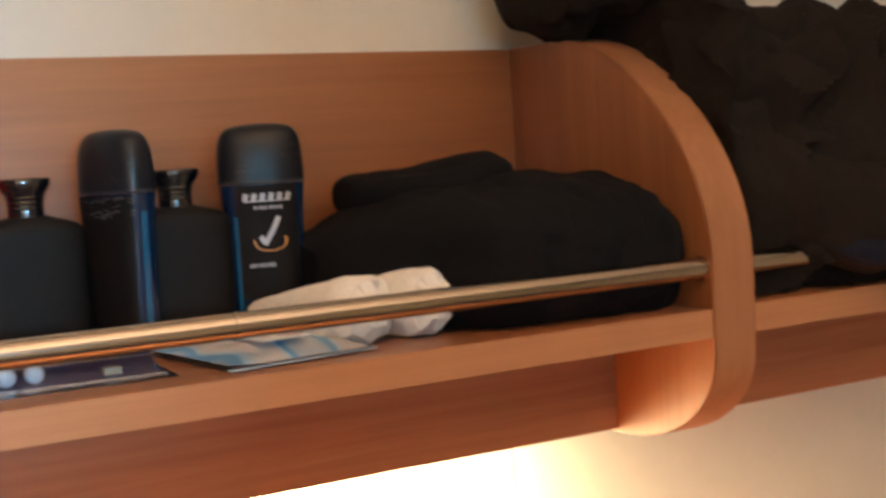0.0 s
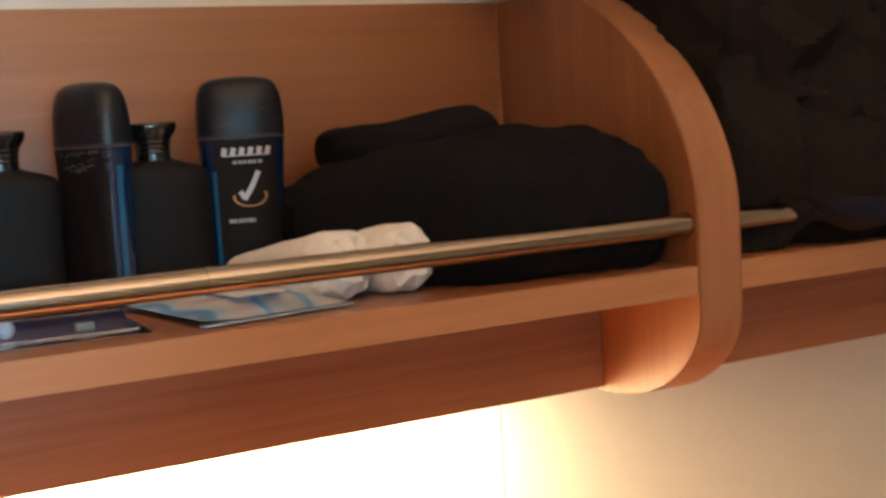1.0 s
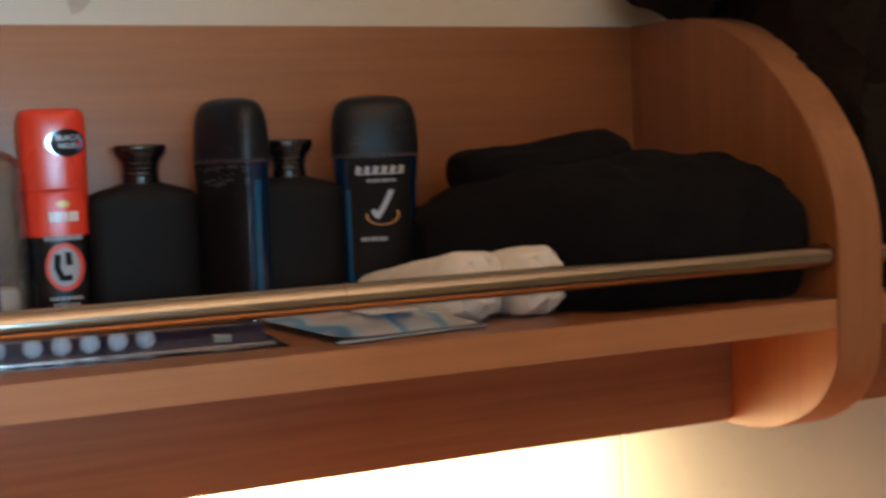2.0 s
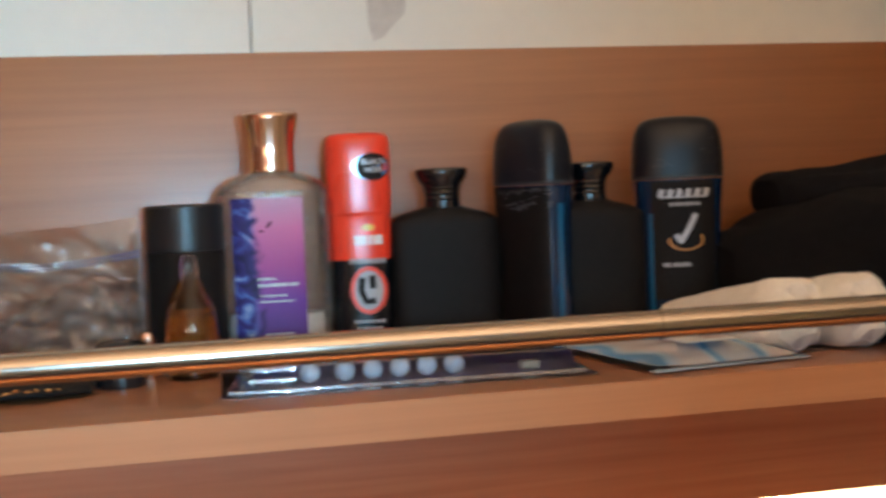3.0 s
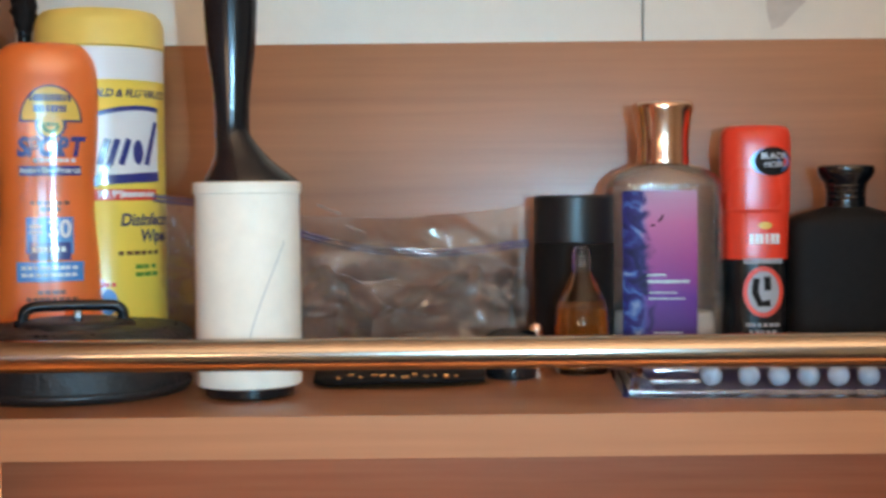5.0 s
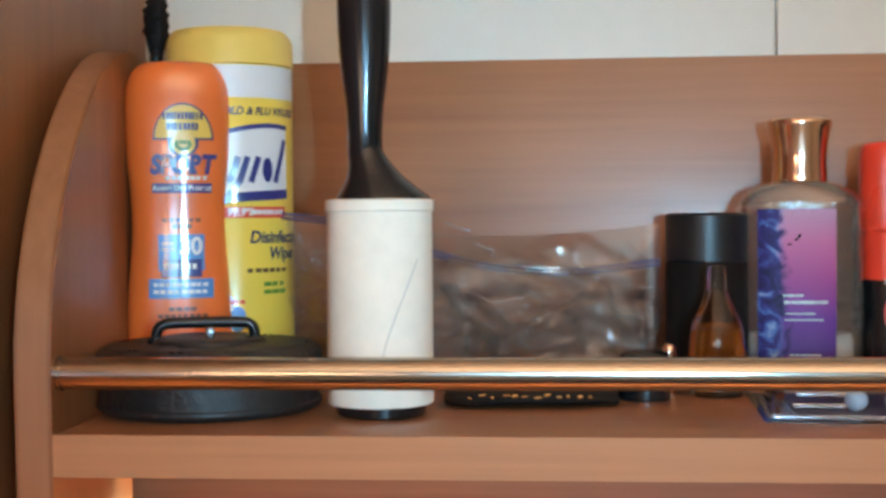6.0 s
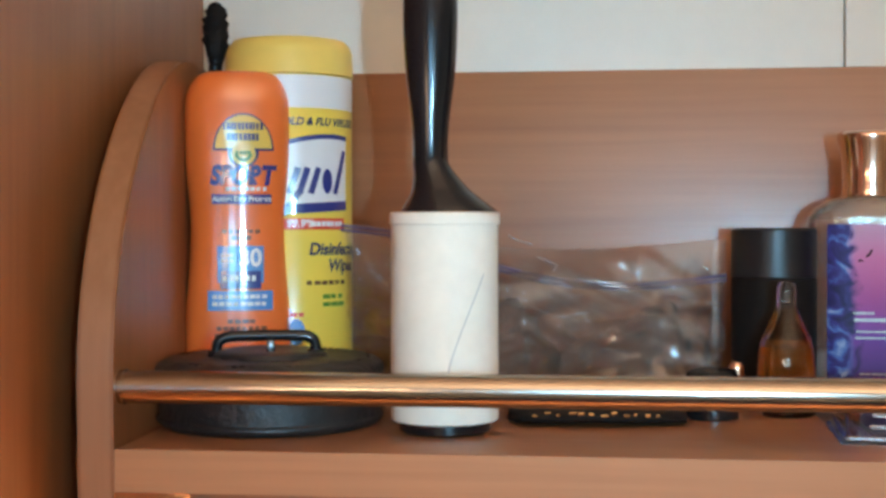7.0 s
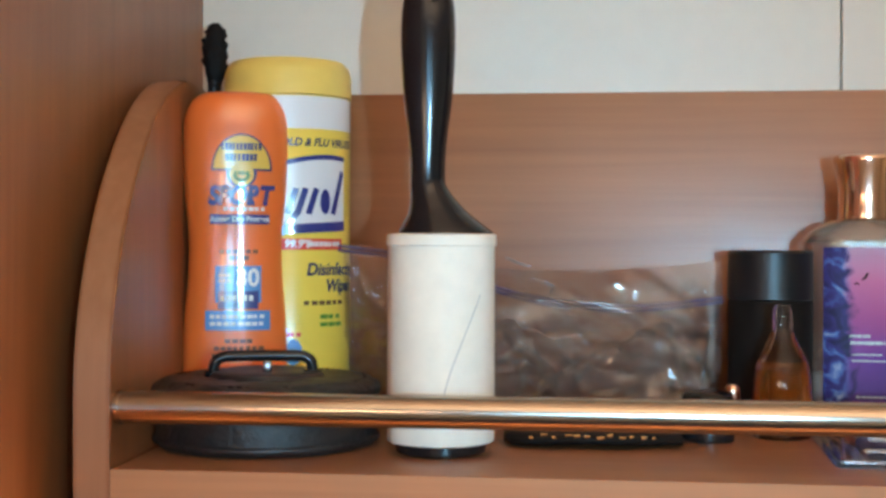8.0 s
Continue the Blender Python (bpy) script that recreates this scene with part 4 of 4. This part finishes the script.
def clutter():
    t = thing("crumpled_film", "crumpled clear plastic wrapping inside the zip bag", "plastic wrap", pose(0, 0, Z0))
    for name, rows, seed in (("wrap", [(0.105, -0.040, 0.013, 0.010, 0.012), (0.130, -0.042, 0.022, 0.018, 0.021), (0.170, -0.040, 0.027, 0.020, 0.026), (0.196, -0.041, 0.012, 0.010, 0.011)], 4),
                             ("loose_corner", [(0.190, -0.041, 0.012, 0.010, 0.011), (0.222, -0.042, 0.022, 0.020, 0.021), (0.262, -0.040, 0.026, 0.017, 0.025), (0.282, -0.038, 0.012, 0.010, 0.011)], 7)):
        part(name, heap(rows, 26, 6, 0.005, 62, 0.009, seed), CRUMPLE, t, smooth=False)
    t = thing("flat_pouch", "flat black pouch with gold trim lying on the shelf", "pouch", pose(0, 0, Z0))
    part("pouch", heap([(0.172, -0.125, 0.0035, 0.018, 0.003), (0.185, -0.125, 0.0045, 0.032, 0.0042), (0.235, -0.122, 0.005, 0.034, 0.0045), (0.262, -0.12, 0.0035, 0.026, 0.003)], 32, 5, 0.0008, 40, 0.0005, 1), BLACK_MATT, t)
    gold = mat("gold zip", (0.75, 0.52, 0.25), 0.15, 1.0)
    rnd = random.Random(4)
    for k in range(12):
        x = 0.186 + 0.0055 * k + rnd.uniform(-0.001, 0.001)
        z = 0.0072 + rnd.uniform(-0.0006, 0.0010)
        part("trim_bead", rod([(x, -0.1600, z), (x + rnd.uniform(0.001, 0.0038), -0.1602, z + rnd.uniform(-0.0005, 0.0005))], rnd.uniform(0.0004, 0.0009), 8), gold, t)
    t = thing("bottle_cap", "small round black cap lying on the shelf", "cap", pose(0.2770, -0.1140, Z0))
    part("cap", loft(eased([(0.0, 0.0125, 0.0125, 2), (0.002, 0.0140, 0.0140, 2), (0.019, 0.0138, 0.0138, 2), (0.0245, 0.0122, 0.0122, 2), (0.0265, 0.0060, 0.0060, 2), (0.0268, 0.002, 0.002, 2)], 3), 32), BLACK, t)
    part("grip_ring", loft([(0.006, 0.0139, 0.0139, 2), (0.0066, 0.0144, 0.0144, 2), (0.0084, 0.0144, 0.0144, 2), (0.009, 0.0139, 0.0139, 2)], 32, caps=False), BLACK, t)
    t = thing("lip_balm", "tiny rose-gold tube standing beside the black can", "tube", pose(0.2925, -0.0900, Z0))
    part("tube", loft(eased([(0.0, 0.0036, 0.0036, 2), (0.001, 0.0041, 0.0041, 2), (0.015, 0.0041, 0.0041, 2), (0.0155, 0.0039, 0.0039, 2)], 2), 24), COPPER, t)
    part("cap", loft(eased([(0.0157, 0.0041, 0.0041, 2), (0.0165, 0.0044, 0.0044, 2), (0.0240, 0.0043, 0.0043, 2), (0.0268, 0.0030, 0.0030, 2), (0.0274, 0.0008, 0.0008, 2)], 3), 24), COPPER, t, "rounded rose-gold cap")


clutter()


def blister():
    t = thing("blister_pack", "clear blister pack with purple card and white beads", "packaging", pose(0.4280, -0.1480, Z0, 0, 0, -3.5))
    part("card", box(-0.080, 0.095, -0.036, 0.046, 0.0006, 0.0014), PURPLE, t, "purple backing card", smooth=False)
    part("backing", box(-0.098, 0.100, -0.050, 0.050, 0.0, 0.0006), CLEAR, t, smooth=False)
    bm = bmesh.new()
    rings = []
    for z, k in ((0.0008, 0.0), (0.0015, 0.004), (0.0125, 0.0065), (0.0135, 0.0085)):
        rings.append([bm.verts.new((x, y, z)) for x, y in ((-0.094 + k, -0.046 + k), (0.094 - k, -0.046 + k), (0.094 - k, 0.046 - k), (-0.094 + k, 0.046 - k))])
    for a, b in zip(rings, rings[1:]):
        for j in range(4):
            bm.faces.new((a[j], a[(j + 1) % 4], b[(j + 1) % 4], b[j]))
    bm.faces.new(rings[-1])
    part("tray", bm, CLEAR, t, "clear moulded tray", smooth=False)
    for k in range(6):
        x = -0.0515 + 0.0148 * k + (0.004 if k else 0)
        bm = bmesh.new()
        bmesh.ops.create_uvsphere(bm, u_segments=18, v_segments=12, radius=0.0056)
        bmesh.ops.translate(bm, verts=bm.verts[:], vec=(x, -0.022, 0.0072))
        part("bead", bm, PEARL, t)
    for y, z, a, b in ((-0.0465, 0.0022, -0.094, 0.094), (-0.0425, 0.0070, -0.084, -0.060), (-0.0390, 0.0120, -0.082, -0.060), (-0.0330, 0.0142, -0.084, -0.056)):
        part("rib", rod([(a + (b - a) * k / 4, y, z) for k in range(5)], 0.0013, 12), CLEARRIB, t)
    part("rib", rod([(-0.094, -0.0465, 0.0022), (-0.088, 0.0, 0.006), (-0.086, 0.040, 0.008)], 0.0012, 10), CLEARRIB, t)
    part("tag", box(0.064, 0.074, -0.024, -0.016, 0.0016, 0.006, 0.0006), mat("beige tag", (0.45, 0.38, 0.27), 0.5), t)


blister()


def wet_wipes():
    t = thing("tissue_packet", "blue and white soft tissue packet lying flat", "packet", pose(0.5900, -0.1550, Z0, 0, 0, 8))
    bm = bmesh.new()
    nx, ny = 30, 26
    for side in (1, -1):
        g = []
        for j in range(ny + 1):
            row = []
            for i in range(nx + 1):
                u, v = i / nx, j / ny
                x, y = -0.050 + 0.095 * u, -0.058 + 0.112 * v
                puff = (math.sin(math.pi * u) * math.sin(math.pi * v)) ** 0.6
                z = 0.0070 + side * 0.0058 * puff + 0.0030 * noise.noise(Vector((x * 60 + y * 35, y * 45, 2))) * (side > 0) * puff
                z += 0.006 * max(0, 0.25 - u)
                row.append(bm.verts.new((x, y, max(0.0004, z - 0.004 * (1 - puff)))))
            g.append(row)
        for j in range(ny):
            for i in range(nx):
                bm.faces.new((g[j][i], g[j][i + 1], g[j + 1][i + 1], g[j + 1][i]))
    m = mat("blue and white foil", rough=0.25)
    n = node(m, "ShaderNodeTexWave", Vector=coords(m, (1.0, -1.3, 0)), Scale=5.0, Distortion=4.5, Detail=2.0, Detail_Scale=1.4)
    plug(m, "Base Color", ramp(m, n.outputs[0], [(0.10, (0.50, 0.55, 0.60)), (0.32, (0.42, 0.50, 0.58)), (0.42, (0.20, 0.40, 0.62)), (0.60, (0.16, 0.36, 0.58)), (0.70, (0.42, 0.58, 0.70)), (0.88, (0.58, 0.54, 0.53))]))
    part("wrapper", bm, m, t, "crinkled blue and white wrapper")
    foil = mat("pale foil", (0.36, 0.44, 0.52), 0.25, 0.2)
    part("end_seal", box(-0.051, 0.046, -0.062, -0.056, 0.0012, 0.0024, 0.0004), foil, t, "crimped end seal")
    part("flap", box(-0.022, 0.010, -0.046, 0.010, 0.0128, 0.0136, 0.0003), WHITE, t, "white resealing flap")
    part("flap_picture", box(-0.004, 0.008, -0.040, -0.012, 0.0137, 0.0140), mat("pinkish print", (0.55, 0.42, 0.38), 0.4), t)


wet_wipes()


def sock(m, seed, label):
    t = thing("rolled_sock", label, "sock", m, "rolled white socks")
    bm = bmesh.new()
    rings = []
    for k in range(25):
        f = k / 24
        r = 0.0222 * (1 - 0.72 * max(0, f - 0.22)) * (0.90 + 0.10 * min(1, f * 16)) * (1 if k else 0.94)
        ring = []
        for j in range(28):
            a = 2 * math.pi * j / 28
            q = r * (1 + 0.13 * noise.noise(Vector((math.cos(a) * 2.2, math.sin(a) * 2.2, f * 4 + seed))) + 0.055 * math.sin(7 * a + seed) * max(0.25, 1 - 3 * f))
            ring.append(bm.verts.new((q * math.cos(a), 0.112 * f, max(0.0004, 0.0218 - 0.008 * f + q * math.sin(a)))))
        rings.append(ring)
    for a, b in zip(rings, rings[1:]):
        for j in range(28):
            bm.faces.new((a[j], a[(j + 1) % 28], b[(j + 1) % 28], b[j]))
    bm.faces.new(rings[0][::-1])
    bm.faces.new(rings[-1])
    fold = bmesh.new()
    rim = [fold.verts.new((v.co.x * 0.985, -0.0004, 0.0218 + (v.co.z - 0.0218) * 0.985)) for v in rings[0]]
    inner = [fold.verts.new((v.co.x * 0.58, -0.0046 + 0.0034 * math.sin(1.57 * j + 0.4), 0.0218 + (v.co.z - 0.0218) * 0.58)) for j, v in enumerate(rings[0])]
    c = fold.verts.new((0.002, -0.0035, 0.0225))
    for j in range(28):
        i = (j + 1) % 28
        fold.faces.new((rim[i], rim[j], inner[j], inner[i]))
        fold.faces.new((inner[i], inner[j], c))
    part("end_fold", fold, SOCK, t, "tucked-in gathered end")
    part("roll", bm, SOCK, t)


sock(pose(0.6520, -0.1880, Z0, 0, 0, 17), 1.0, "white rolled cotton sock beside a blue packet")
sock(pose(0.6955, -0.1880, Z0, 0, 0, 17), 5.0, "white rolled cotton sock beside black clothes")


def clothes():
    t = thing("folded_sweater", "black knitted sweater folded in a heap on the shelf", "sweater", pose(0, 0, Z0))
    part("lower_fold", heap([(0.655, -0.075, 0.028, 0.030, 0.031), (0.690, -0.090, 0.036, 0.066, 0.044), (0.730, -0.114, 0.040, 0.102, 0.051), (0.790, -0.117, 0.040, 0.108, 0.055), (0.835, -0.118, 0.040, 0.108, 0.055), (0.866, -0.119, 0.038, 0.104, 0.053), (0.878, -0.118, 0.036, 0.086, 0.044)], 96, 12, 0.0025, 26, 0.003, 2, 0.0035), CLOTH, t)
    part("upper_fold", heap([(0.694, -0.070, 0.088, 0.022, 0.011), (0.704, -0.070, 0.088, 0.038, 0.016), (0.740, -0.075, 0.086, 0.055, 0.018), (0.785, -0.072, 0.091, 0.056, 0.020), (0.806, -0.070, 0.094, 0.046, 0.0195), (0.816, -0.070, 0.091, 0.036, 0.016), (0.824, -0.072, 0.082, 0.024, 0.008)], 56, 8, 0.002, 30, 0.003, 6), CLOTH, t)


clothes()


def jacket():
    t = thing("jacket", "dark brown cotton jacket heaped over the shelf end", "jacket", pose(0, 0, Z0))
    part("body", heap([(0.851, -0.058, 0.236, 0.020, 0.030), (0.860, -0.064, 0.240, 0.045, 0.042), (0.886, -0.080, 0.248, 0.072, 0.050), (0.910, -0.095, 0.243, 0.090, 0.046), (0.921, -0.110, 0.160, 0.106, 0.150), (0.945, -0.112, 0.095, 0.110, 0.130), (0.985, -0.118, 0.090, 0.116, 0.128), (1.060, -0.125, 0.088, 0.124, 0.120), (1.150, -0.128, 0.104, 0.126, 0.098), (1.260, -0.125, 0.100, 0.122, 0.094), (1.340, -0.120, 0.080, 0.110, 0.078), (1.380, -0.120, 0.040, 0.080, 0.038)], 170, 16, 0.005, 17, 0.013, 9, 0.016), JACKET, t)
    part("front_flap", heap([(0.928, -0.212, 0.068, 0.006, 0.010), (0.950, -0.216, 0.066, 0.014, 0.026), (0.980, -0.228, 0.060, 0.020, 0.034), (1.010, -0.240, 0.056, 0.020, 0.040), (1.050, -0.242, 0.056, 0.021, 0.042), (1.090, -0.238, 0.060, 0.020, 0.040), (1.130, -0.224, 0.070, 0.016, 0.034), (1.170, -0.215, 0.078, 0.010, 0.020)], 40, 6, 0.003, 24, 0.004, 3), JACKET, t)
    part("hem", heap([(0.985, -0.238, 0.034, 0.008, 0.006), (1.010, -0.249, 0.026, 0.012, 0.011), (1.050, -0.252, 0.024, 0.013, 0.012), (1.090, -0.248, 0.026, 0.012, 0.011), (1.130, -0.234, 0.038, 0.010, 0.010), (1.165, -0.224, 0.056, 0.006, 0.006)], 36, 6, 0.0015, 30, 0.002, 3), JACKET_NAVY, t, "navy hem over the rail")


jacket()
